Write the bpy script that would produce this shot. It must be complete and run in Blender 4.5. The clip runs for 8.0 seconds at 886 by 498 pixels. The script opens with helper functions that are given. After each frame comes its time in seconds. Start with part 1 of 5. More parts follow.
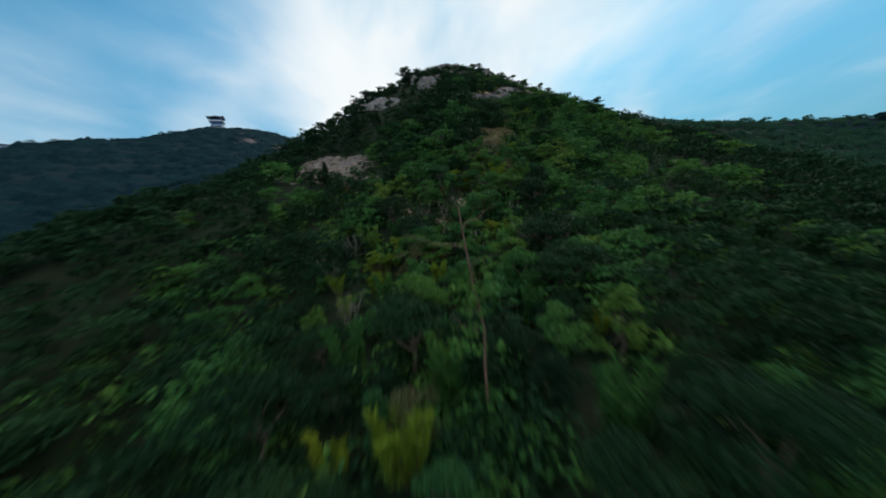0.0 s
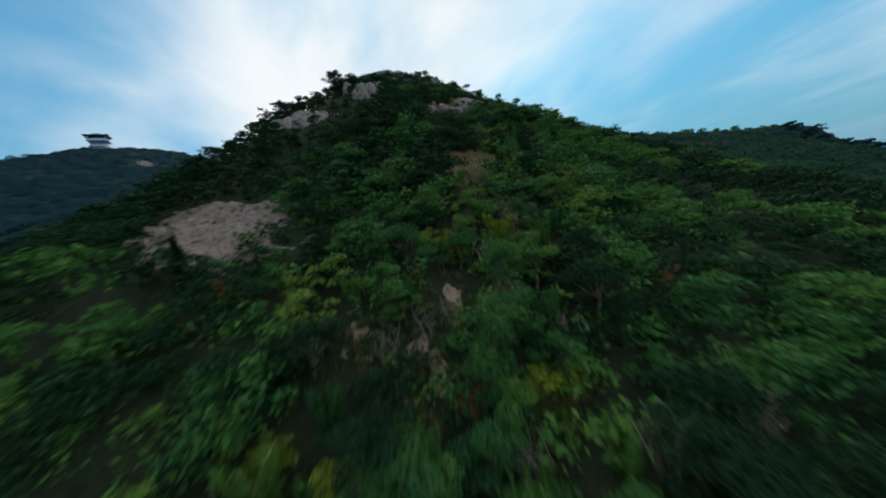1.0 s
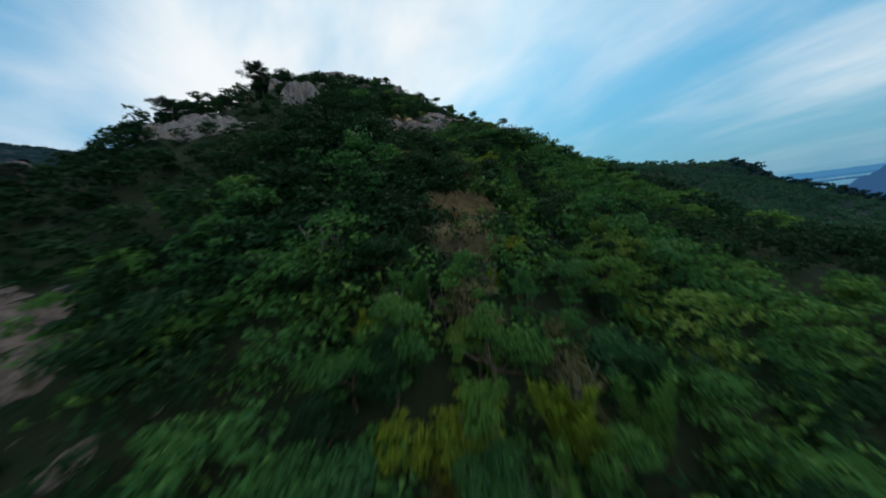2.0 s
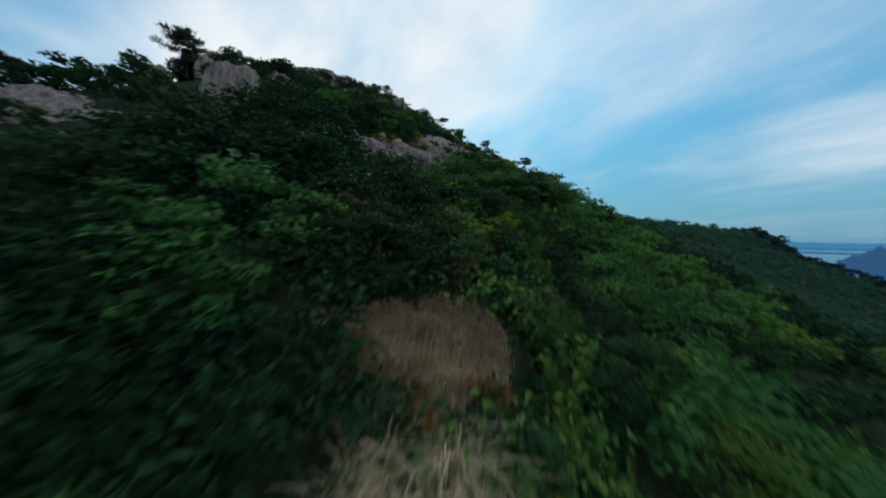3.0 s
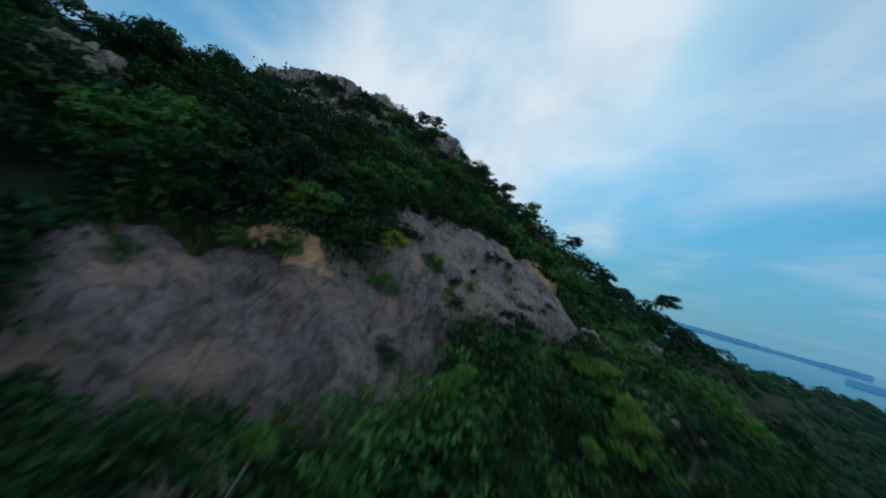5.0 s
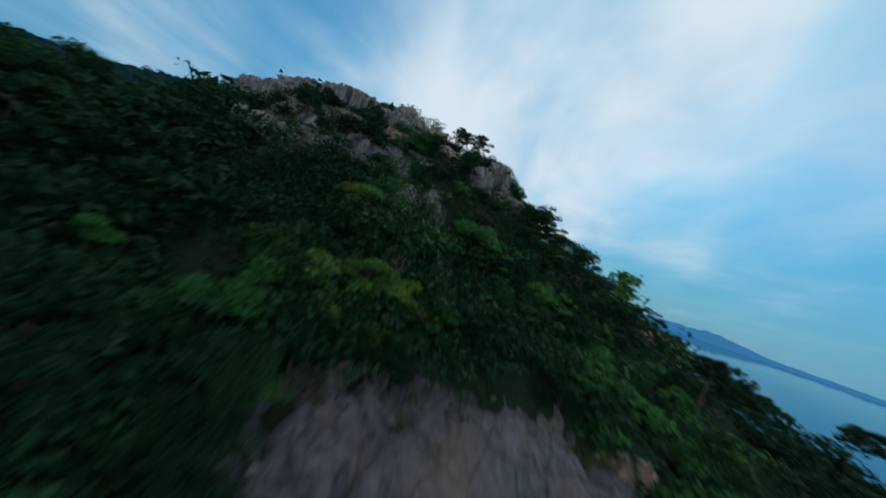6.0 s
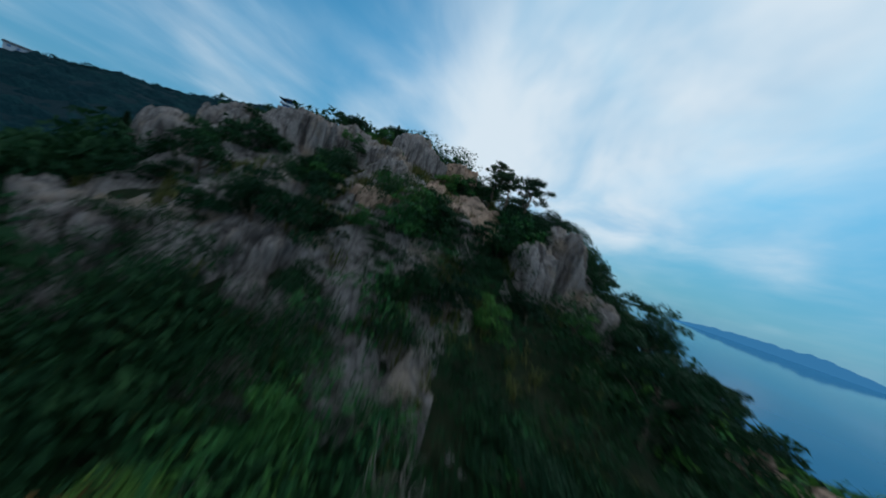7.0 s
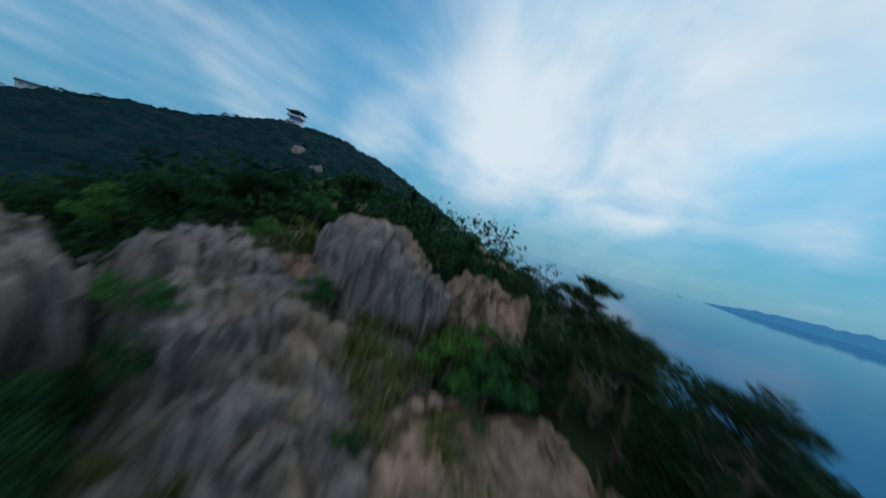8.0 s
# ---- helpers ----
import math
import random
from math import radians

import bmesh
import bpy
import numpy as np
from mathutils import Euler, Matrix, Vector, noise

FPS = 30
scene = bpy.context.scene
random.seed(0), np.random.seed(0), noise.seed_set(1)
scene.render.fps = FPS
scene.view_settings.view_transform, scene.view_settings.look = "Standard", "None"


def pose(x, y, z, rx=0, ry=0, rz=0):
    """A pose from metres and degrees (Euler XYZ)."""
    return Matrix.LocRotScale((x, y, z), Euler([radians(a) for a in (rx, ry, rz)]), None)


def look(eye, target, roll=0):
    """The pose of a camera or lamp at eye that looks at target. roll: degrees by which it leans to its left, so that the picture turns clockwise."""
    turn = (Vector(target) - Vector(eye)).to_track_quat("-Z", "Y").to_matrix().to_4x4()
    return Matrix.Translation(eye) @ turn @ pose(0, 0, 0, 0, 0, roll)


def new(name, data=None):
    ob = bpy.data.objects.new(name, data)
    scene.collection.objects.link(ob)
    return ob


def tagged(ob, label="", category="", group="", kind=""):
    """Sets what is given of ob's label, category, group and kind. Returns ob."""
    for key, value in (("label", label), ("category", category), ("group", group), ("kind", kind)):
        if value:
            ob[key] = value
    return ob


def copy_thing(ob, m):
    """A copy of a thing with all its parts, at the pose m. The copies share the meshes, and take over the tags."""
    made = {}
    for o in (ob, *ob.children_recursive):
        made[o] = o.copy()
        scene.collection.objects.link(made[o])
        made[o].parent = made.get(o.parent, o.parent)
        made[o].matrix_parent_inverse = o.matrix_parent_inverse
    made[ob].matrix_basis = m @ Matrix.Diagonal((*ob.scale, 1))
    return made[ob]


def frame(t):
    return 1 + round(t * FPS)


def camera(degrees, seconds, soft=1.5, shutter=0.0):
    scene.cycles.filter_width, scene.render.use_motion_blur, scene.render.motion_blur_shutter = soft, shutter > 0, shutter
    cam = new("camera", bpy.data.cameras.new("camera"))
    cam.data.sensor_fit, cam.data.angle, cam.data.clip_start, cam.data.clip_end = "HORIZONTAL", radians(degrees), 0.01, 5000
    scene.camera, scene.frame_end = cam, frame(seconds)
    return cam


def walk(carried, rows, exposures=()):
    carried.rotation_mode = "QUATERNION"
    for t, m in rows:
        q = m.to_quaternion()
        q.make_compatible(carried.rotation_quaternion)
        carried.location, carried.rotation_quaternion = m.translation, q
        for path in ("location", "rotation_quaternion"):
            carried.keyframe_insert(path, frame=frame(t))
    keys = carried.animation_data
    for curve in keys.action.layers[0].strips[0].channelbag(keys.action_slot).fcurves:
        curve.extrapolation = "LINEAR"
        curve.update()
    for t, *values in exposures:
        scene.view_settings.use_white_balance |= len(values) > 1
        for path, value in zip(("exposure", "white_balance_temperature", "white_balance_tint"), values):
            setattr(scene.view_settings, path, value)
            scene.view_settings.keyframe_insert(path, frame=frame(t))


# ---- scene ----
cam = camera(111.7, 8.0, soft=1.8, shutter=0.5)
PATH = [
    (0, (0.000, 0.000, 0.000), (-0.001, 1.981, -0.278), -6.89),
    (0.5, (-0.531, 8.177, 2.843), (-0.365, 10.152, 2.573), -9.00),
    (1, (-0.449, 15.619, 5.385), (-0.106, 17.572, 5.125), -10.40),
    (1.5, (0.220, 22.450, 7.818), (0.733, 24.367, 7.568), -10.38),
    (2, (1.876, 28.770, 9.975), (2.505, 30.655, 9.749), -8.93),
    (3.5, (10.180, 44.885, 16.634), (10.800, 46.786, 16.607), 3.93),
    (4, (12.477, 49.885, 19.160), (13.006, 51.813, 19.203), 7.86),
    (5.5, (17.671, 62.633, 26.943), (17.694, 64.632, 26.949), 16.71),
    (6, (18.019, 67.793, 29.710), (17.830, 69.784, 29.675), 17.99),
    (6.5, (17.634, 72.516, 32.147), (17.265, 74.481, 32.093), 18.13),
    (7, (16.646, 76.784, 34.786), (16.145, 78.718, 34.684), 17.94),
    (7.5, (14.744, 81.248, 36.941), (14.195, 83.169, 36.846), 15.20),
    (8, (13.241, 85.540, 39.336), (12.629, 87.437, 39.176), 14.16),
]
walk(cam, [(t, look(eye, target, roll)) for t, eye, target, roll in PATH],
     [(0.0, 0.17, 6420, 6), (2.0, 0.15, 6420, 7), (4.0, 0.02, 6200, 7), (5.5, -0.13, 5800, 3), (7.0, -0.14, 5750, 2), (8.0, -0.12, 5850, 3)])

# ---- world, sun ----
SUN_AZ, SUN_EL = 20.0, 42.0      # degrees to the right of +y, and up
SEA = -90.0


def direction(az, el):
    a, e = radians(az), radians(el)
    return Vector((math.sin(a) * math.cos(e), math.cos(a) * math.cos(e), math.sin(e)))


def build_world():
    world = bpy.data.worlds.new("evening_sky")
    scene.world = world
    world.use_nodes = True
    nt = world.node_tree
    nt.nodes.clear()

    def node(kind, **values):
        n = nt.nodes.new(kind)
        for key, v in values.items():
            n.inputs[key].default_value = v
        return n

    def math_node(op, a, b=None, c=None):
        n = nt.nodes.new("ShaderNodeMath")
        n.operation = op
        for i, v in enumerate((a, b, c)):
            if v is None:
                continue
            if isinstance(v, (int, float)):
                n.inputs[i].default_value = v
            else:
                nt.links.new(v, n.inputs[i])
        return n.outputs[0]

    def smooth(value, a, b, lo=0.0, hi=1.0):
        n = nt.nodes.new("ShaderNodeMapRange")
        n.interpolation_type = "SMOOTHSTEP"
        nt.links.new(value, n.inputs["Value"])
        for key, v in (("From Min", a), ("From Max", b), ("To Min", lo), ("To Max", hi)):
            n.inputs[key].default_value = v
        return n.outputs["Result"]

    coord = nt.nodes.new("ShaderNodeTexCoord")
    way = coord.outputs["Generated"]
    split = nt.nodes.new("ShaderNodeSeparateXYZ")
    nt.links.new(way, split.inputs[0])
    up = math_node("MAXIMUM", split.outputs[2], 0.0)
    low = math_node("ADD", up, 0.16)
    flat = nt.nodes.new("ShaderNodeCombineXYZ")
    nt.links.new(math_node("DIVIDE", split.outputs[0], low), flat.inputs[0])
    nt.links.new(math_node("DIVIDE", split.outputs[1], low), flat.inputs[1])

    def cloud_noise(scale, detail, rough, turn, stretch, seed):
        m = nt.nodes.new("ShaderNodeMapping")
        m.inputs["Rotation"].default_value = (0, 0, radians(turn))
        m.inputs["Scale"].default_value = (1, stretch, 1)
        m.inputs["Location"].default_value = (seed, seed * 0.7, seed * 1.3)
        nt.links.new(flat.outputs[0], m.inputs["Vector"])
        n = node("ShaderNodeTexNoise", Scale=scale, Detail=detail, Roughness=rough, Distortion=0.35)
        nt.links.new(m.outputs[0], n.inputs["Vector"])
        return n.outputs[0]

    broad = cloud_noise(0.85, 3.0, 0.50, 6, 0.52, 3.1)
    fine = cloud_noise(2.3, 5.0, 0.55, -4, 0.55, 7.7)
    cover = math_node("ADD", math_node("MULTIPLY", broad, 0.64), math_node("MULTIPLY", fine, 0.36))
    # the large cloud banks and the blue openings between them: bearing, height, half-width, weight
    # those at bearing 180 and 120 either side are unseen, added to brighten the slope
    banks = [(2, 27, 26, 0.20), (24, 24, 20, 0.07), (2, 30, 14, 0.10), (50, 30, 18, 0.02), (66, 22, 16, 0.05), (4, 8, 20, 0.12), (20, 42, 13, 0.26), (180, 45, 60, 0.26), (-120, 35, 35, 0.07), (120, 35, 35, 0.07), (180, 85, 26, 0.10), (-10, 24, 12, 0.14), (-52, 15, 8, 0.12),
             (-34, 12.5, 6, 0.10), (-16, 9, 8, 0.08), (31, 9.3, 5, 0.09), (12.5, 10, 4, 0.07), (-43, 27, 20, -0.12), (-21, 17, 7, -0.06),
             (56, 8, 10, -0.10), (44, 33, 8, -0.06), (-19, 33, 8, -0.07), (24, 14, 8, -0.06)]
    for az, el, wide, weight in banks:
        dot = nt.nodes.new("ShaderNodeVectorMath")
        dot.operation = "DOT_PRODUCT"
        nt.links.new(way, dot.inputs[0])
        dot.inputs[1].default_value = direction(az, el)
        cover = math_node("ADD", cover, smooth(dot.outputs["Value"], math.cos(radians(wide * 1.3)), 1.0, 0.0, weight))
    mask = smooth(cover, 0.34, 0.90)
    mask = math_node("MULTIPLY", mask, smooth(up, 0.03, 0.17, 0.20, 1.0))

    sky = nt.nodes.new("ShaderNodeTexSky")
    sky.sky_type, sky.sun_disc = "NISHITA", False
    sky.sun_elevation, sky.sun_rotation = radians(SUN_EL), radians(SUN_AZ)
    sky.altitude, sky.air_density, sky.dust_density, sky.ozone_density = 100, 1.0, 0.6, 2.5
    tint = nt.nodes.new("ShaderNodeMix")
    tint.data_type, tint.blend_type = "RGBA", "MULTIPLY"
    tint.inputs["Factor"].default_value = 1.0
    nt.links.new(sky.outputs[0], tint.inputs["A"])
    tint.inputs["B"].default_value = (0.42, 0.97, 0.98, 1)
    clear = node("ShaderNodeBackground", Strength=0.122)
    nt.links.new(tint.outputs["Result"], clear.inputs[0])
    haze = node("ShaderNodeBackground", Color=(0.170, 0.375, 0.60, 1), Strength=0.80)
    cloud = node("ShaderNodeBackground", Color=(0.75, 0.86, 0.95, 1), Strength=0.92)
    shade = nt.nodes.new("ShaderNodeMix")
    shade.data_type = "RGBA"
    shade.inputs["A"].default_value, shade.inputs["B"].default_value = (0.50, 0.69, 0.85, 1), (0.90, 0.92, 0.95, 1)
    nt.links.new(smooth(cloud_noise(1.5, 4.0, 0.52, 10, 0.6, 12.3), 0.26, 0.60), shade.inputs["Factor"])
    nt.links.new(shade.outputs["Result"], cloud.inputs[0])
    first = nt.nodes.new("ShaderNodeMixShader")
    nt.links.new(smooth(up, 0.0, 0.50, 0.85, 0.08), first.inputs[0])
    nt.links.new(clear.outputs[0], first.inputs[1])
    nt.links.new(haze.outputs[0], first.inputs[2])
    second = nt.nodes.new("ShaderNodeMixShader")
    nt.links.new(mask, second.inputs[0])
    nt.links.new(first.outputs[0], second.inputs[1])
    nt.links.new(cloud.outputs[0], second.inputs[2])
    out = nt.nodes.new("ShaderNodeOutputWorld")
    nt.links.new(second.outputs[0], out.inputs[0])


build_world()
sun = new("sun", bpy.data.lights.new("sun", "SUN"))
sun.data.energy, sun.data.angle, sun.data.color = 1.4, radians(24), (1.0, 0.93, 0.84)
sun.matrix_world = look(direction(SUN_AZ, SUN_EL) * 300, (0, 0, 0))


# ---- materials ----
class Mat:
    """A node material with short ways to write noise, ramps and mixes."""

    def __init__(self, name, rough=0.8, spec=0.3):
        self.mat = bpy.data.materials.new(name)
        self.mat.use_nodes = True
        self.nt = self.mat.node_tree
        self.bsdf = self.nt.nodes["Principled BSDF"]
        self.bsdf.inputs["Roughness"].default_value = rough
        self.bsdf.inputs["Specular IOR Level"].default_value = spec
        geo = self.nt.nodes.new("ShaderNodeNewGeometry")
        self.position, self.island = geo.outputs["Position"], geo.outputs["Random Per Island"]
        self.normal = geo.outputs["Normal"]
        self.each = self.nt.nodes.new("ShaderNodeObjectInfo").outputs["Random"]

    def noise(self, scale, detail=4.0, rough=0.55, stretch=(1, 1, 1), turn=(0, 0, 0), distortion=0.0):
        m = self.nt.nodes.new("ShaderNodeMapping")
        m.inputs["Scale"].default_value, m.inputs["Rotation"].default_value = stretch, [radians(a) for a in turn]
        self.nt.links.new(self.position, m.inputs["Vector"])
        n = self.nt.nodes.new("ShaderNodeTexNoise")
        for key, v in (("Scale", scale), ("Detail", detail), ("Roughness", rough), ("Distortion", distortion)):
            n.inputs[key].default_value = v
        self.nt.links.new(m.outputs[0], n.inputs["Vector"])
        return n.outputs[0]

    def range(self, value, a, b, lo=0.0, hi=1.0):
        n = self.nt.nodes.new("ShaderNodeMapRange")
        self.nt.links.new(value, n.inputs["Value"])
        for key, v in (("From Min", a), ("From Max", b), ("To Min", lo), ("To Max", hi)):
            n.inputs[key].default_value = v
        return n.outputs["Result"]

    def math(self, op, a, b):
        n = self.nt.nodes.new("ShaderNodeMath")
        n.operation = op
        for i, v in enumerate((a, b)):
            if isinstance(v, (int, float)):
                n.inputs[i].default_value = v
            else:
                self.nt.links.new(v, n.inputs[i])
        return n.outputs[0]

    def ramp(self, value, stops):
        n = self.nt.nodes.new("ShaderNodeValToRGB")
        self.nt.links.new(value, n.inputs[0])
        for i, (at, colour) in enumerate(stops):
            e = n.color_ramp.elements[i] if i < 2 else n.color_ramp.elements.new(at)
            e.position, e.color = at, (*colour, 1)
        return n.outputs[0]

    def mix(self, factor, a, b, blend="MIX"):
        n = self.nt.nodes.new("ShaderNodeMix")
        n.data_type, n.blend_type = "RGBA", blend
        for key, v in (("Factor", factor), ("A", a), ("B", b)):
            if isinstance(v, (int, float)):
                n.inputs[key].default_value = v
            elif isinstance(v, tuple):
                n.inputs[key].default_value = (*v, 1)
            else:
                self.nt.links.new(v, n.inputs[key])
        return n.outputs["Result"]

    def colour(self, value):
        self.nt.links.new(value, self.bsdf.inputs["Base Color"])
        return self

    def bump(self, height, strength, distance):
        n = self.nt.nodes.new("ShaderNodeBump")
        n.inputs["Strength"].default_value, n.inputs["Distance"].default_value = strength, distance
        self.nt.links.new(height, n.inputs["Height"])
        self.nt.links.new(n.outputs[0], self.bsdf.inputs["Normal"])
        return self

    def translucent(self, colour, share):
        back = self.nt.nodes.new("ShaderNodeBsdfTranslucent")
        if isinstance(colour, tuple):
            back.inputs[0].default_value = (*colour, 1)
        else:
            self.nt.links.new(colour, back.inputs[0])
        both = self.nt.nodes.new("ShaderNodeMixShader")
        both.inputs[0].default_value = share
        self.nt.links.new(self.bsdf.outputs[0], both.inputs[1])
        self.nt.links.new(back.outputs[0], both.inputs[2])
        self.nt.links.new(both.outputs[0], self.nt.nodes["Material Output"].inputs[0])
        return self


def foliage(name, stops, rough=0.75, share=0.27, patch=0.22):
    """Leaves: hue from a patchy field over the slope, from plant to plant and from leaf to leaf."""
    m = Mat(name, rough, 0.10)
    field = m.noise(patch, 3.0, 0.6)
    pick = m.math("ADD", m.math("MULTIPLY", m.range(field, 0.25, 0.75), 0.5), m.math("MULTIPLY", m.each, 0.42))
    pick = m.math("ADD", pick, m.math("MULTIPLY", m.math("SUBTRACT", m.island, 0.5), 0.30))
    col = m.ramp(pick, stops)
    m.colour(col)
    return m.translucent(m.mix(1.0, col, (1.0, 1.0, 0.85), "MULTIPLY"), share).mat


LEAF = foliage("leaves", [(0.0, (0.018, 0.062, 0.029)), (0.26, (0.031, 0.100, 0.031)), (0.50, (0.054, 0.145, 0.032)),
                          (0.74, (0.100, 0.190, 0.036)), (1.0, (0.190, 0.230, 0.042))])
LEAF_FRESH = foliage("fresh_leaves", [(0.0, (0.046, 0.125, 0.030)), (0.5, (0.085, 0.175, 0.032)), (1.0, (0.175, 0.225, 0.044))])
# dark-leaved plants; doubles as the shaded copy of the green leaves
LEAF_DARK_SHADE = foliage("dark_shade_leaves", [(0.0, (0.006, 0.022, 0.012)), (0.5, (0.012, 0.040, 0.016)), (1.0, (0.028, 0.073, 0.022))])
LEAF_LIME = foliage("lime_leaves", [(0.0, (0.10, 0.175, 0.020)), (0.5, (0.17, 0.23, 0.022)), (1.0, (0.29, 0.30, 0.03))])
LEAF_RUST = foliage("rust_leaves", [(0.0, (0.10, 0.075, 0.03)), (0.5, (0.17, 0.09, 0.03)), (1.0, (0.20, 0.14, 0.04))])
LEAF_DRY = foliage("olive_leaves", [(0.0, (0.070, 0.080, 0.035)), (0.5, (0.115, 0.115, 0.050)), (1.0, (0.165, 0.145, 0.075))])
# the spur's leaf colours include some of the air's pale blue haze
SPUR_HAZE_LEAF = foliage("spur_hazed_leaves", [(0.0, (0.014, 0.046, 0.040)), (0.5, (0.028, 0.080, 0.054)), (1.0, (0.060, 0.125, 0.060))], 0.9, 0.40, 0.12)
NEEDLE = foliage("pine_needles", [(0.0, (0.012, 0.030, 0.018)), (0.5, (0.020, 0.046, 0.022)), (1.0, (0.038, 0.068, 0.026))], 0.55, 0.12)
# bluer than real leaves: the air's haze over far woods is in the colour
FAR_HAZE_LEAF = foliage("far_hazed_leaves", [(0.0, (0.010, 0.034, 0.040)), (0.5, (0.014, 0.043, 0.048)), (1.0, (0.020, 0.056, 0.054))], 0.95, 0.45, 0.06)
GRASS = foliage("grass_blades", [(0.0, (0.045, 0.080, 0.022)), (0.5, (0.10, 0.115, 0.035)), (1.0, (0.21, 0.18, 0.08))], 0.7, 0.3, 0.8)
STRAW = foliage("dry_straw", [(0.0, (0.24, 0.18, 0.11)), (0.5, (0.40, 0.31, 0.20)), (1.0, (0.60, 0.50, 0.36))], 0.8, 0.35, 1.2)
STRAW_DARK = foliage("dry_reed", [(0.0, (0.30, 0.25, 0.15)), (0.5, (0.50, 0.42, 0.28)), (1.0, (0.64, 0.56, 0.40))], 0.8, 0.3, 1.2)


def bark_material(name, a, b):
    m = Mat(name, 0.9, 0.2)
    n = m.noise(9.0, 5.0, 0.65, (1, 1, 0.25))
    m.colour(m.ramp(n, [(0.3, a), (0.7, b)]))
    return m.bump(n, 0.6, 0.03).mat


BARK = bark_material("bark", (0.045, 0.035, 0.028), (0.15, 0.115, 0.085))
BARK_PALE = bark_material("pale_bark", (0.11, 0.095, 0.08), (0.29, 0.26, 0.22))
BARK_RED = bark_material("red_bark", (0.09, 0.055, 0.038), (0.22, 0.135, 0.09))


def rock_material(name, dark, grey, tan, tan_from, lichen=True):
    m = Mat(name, 0.9, 0.25)
    streak = m.math("ADD", m.math("MULTIPLY", m.noise(1.5, 8.0, 0.66, (1.0, 1.0, 0.25), (12, 0, 0), 0.9), 0.55), m.math("MULTIPLY", m.noise(5.5, 6.0, 0.7, (1.0, 1.0, 0.13), (8, 6, 0), 0.5), 0.45))
    grain = m.noise(7.0, 8.0, 0.72)
    broad = m.noise(0.55, 4.0, 0.6)
    base = m.ramp(streak, [(0.42, dark), (0.49, grey), (0.58, tuple(min(1, c * 1.35) for c in grey))])
    base = m.mix(m.range(broad, tan_from, tan_from + 0.16), base, tan)
    base = m.mix(m.range(grain, 0.30, 0.62, 0.55, 0.0), base, dark)
    vor = m.nt.nodes.new("ShaderNodeTexVoronoi")
    vor.feature = "DISTANCE_TO_EDGE"
    vor.inputs["Scale"].default_value = 1.0
    warp = m.nt.nodes.new("ShaderNodeMapping")
    warp.inputs["Scale"].default_value, warp.inputs["Rotation"].default_value = (1, 1, 0.22), (radians(10), radians(8), 0)
    m.nt.links.new(m.position, warp.inputs["Vector"])
    m.nt.links.new(warp.outputs[0], vor.inputs["Vector"])
    base = m.mix(m.range(vor.outputs["Distance"], 0.0, 0.05, 0.45, 0.0), base, tuple(c * 0.45 for c in dark))
    if lichen:
        spots = m.noise(2.6, 6.0, 0.7)
        base = m.mix(m.range(spots, 0.60, 0.74, 0.0, 0.55), base, (0.07, 0.085, 0.04))
    m.colour(base)
    return m.bump(m.math("ADD", m.math("MULTIPLY", streak, 0.9), m.math("MULTIPLY", grain, 0.45)), 1.0, 0.35).mat


ROCK = rock_material("grey_rock", (0.092, 0.080, 0.077), (0.298, 0.260, 0.246), (0.42, 0.31, 0.225), 0.53)
ROCK_SLAB = rock_material("slab_rock", (0.075, 0.064, 0.064), (0.172, 0.150, 0.155), (0.275, 0.200, 0.160), 0.50)
ROCK_TAN = rock_material("tan_rock", (0.12, 0.085, 0.065), (0.46, 0.315, 0.235), (0.50, 0.33, 0.225), 0.50, False)
SCREE = rock_material("scree_rock", (0.09, 0.071, 0.064), (0.265, 0.203, 0.176), (0.31, 0.23, 0.18), 0.50, False)
SOIL = rock_material("bare_soil", (0.22, 0.155, 0.11), (0.40, 0.29, 0.215), (0.42, 0.29, 0.20), 0.46, False)
DIRT = rock_material("littered_soil", (0.15, 0.115, 0.08), (0.36, 0.27, 0.19), (0.40, 0.29, 0.20), 0.48, False)
CLAY = rock_material("orange_clay", (0.32, 0.19, 0.11), (0.49, 0.315, 0.19), (0.52, 0.32, 0.175), 0.46, False)


def ground_material():
    m = Mat("forest_floor", 0.95, 0.15)
    a, b = m.noise(0.5, 6.0, 0.65), m.noise(6.0, 6.0, 0.7)
    col = m.ramp(a, [(0.25, (0.011, 0.021, 0.011)), (0.5, (0.020, 0.032, 0.015)), (0.75, (0.038, 0.042, 0.022))])
    col = m.mix(m.range(b, 0.5, 0.8, 0.0, 0.5), col, (0.050, 0.040, 0.027))
    # beyond 110 m the floor's colour turns to a painted dark blue haze
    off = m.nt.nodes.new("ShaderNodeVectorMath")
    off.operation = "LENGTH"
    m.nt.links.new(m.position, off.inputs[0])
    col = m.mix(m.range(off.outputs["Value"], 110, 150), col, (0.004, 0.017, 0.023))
    return m.colour(col).bump(b, 0.8, 0.15).mat


def hill_haze_material():
    m = Mat("hill_haze_canopy", 0.95, 0.05)
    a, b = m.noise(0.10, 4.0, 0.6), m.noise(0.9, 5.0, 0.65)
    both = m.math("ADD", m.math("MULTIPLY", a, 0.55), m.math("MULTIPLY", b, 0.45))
    # dark blue stops: distance haze painted into the canopy's base colour
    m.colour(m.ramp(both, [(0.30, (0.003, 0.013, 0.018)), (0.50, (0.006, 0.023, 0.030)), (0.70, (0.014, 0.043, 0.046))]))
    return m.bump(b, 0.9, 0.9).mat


HILL_HAZE_CANOPY = hill_haze_material()
FLOOR = ground_material()


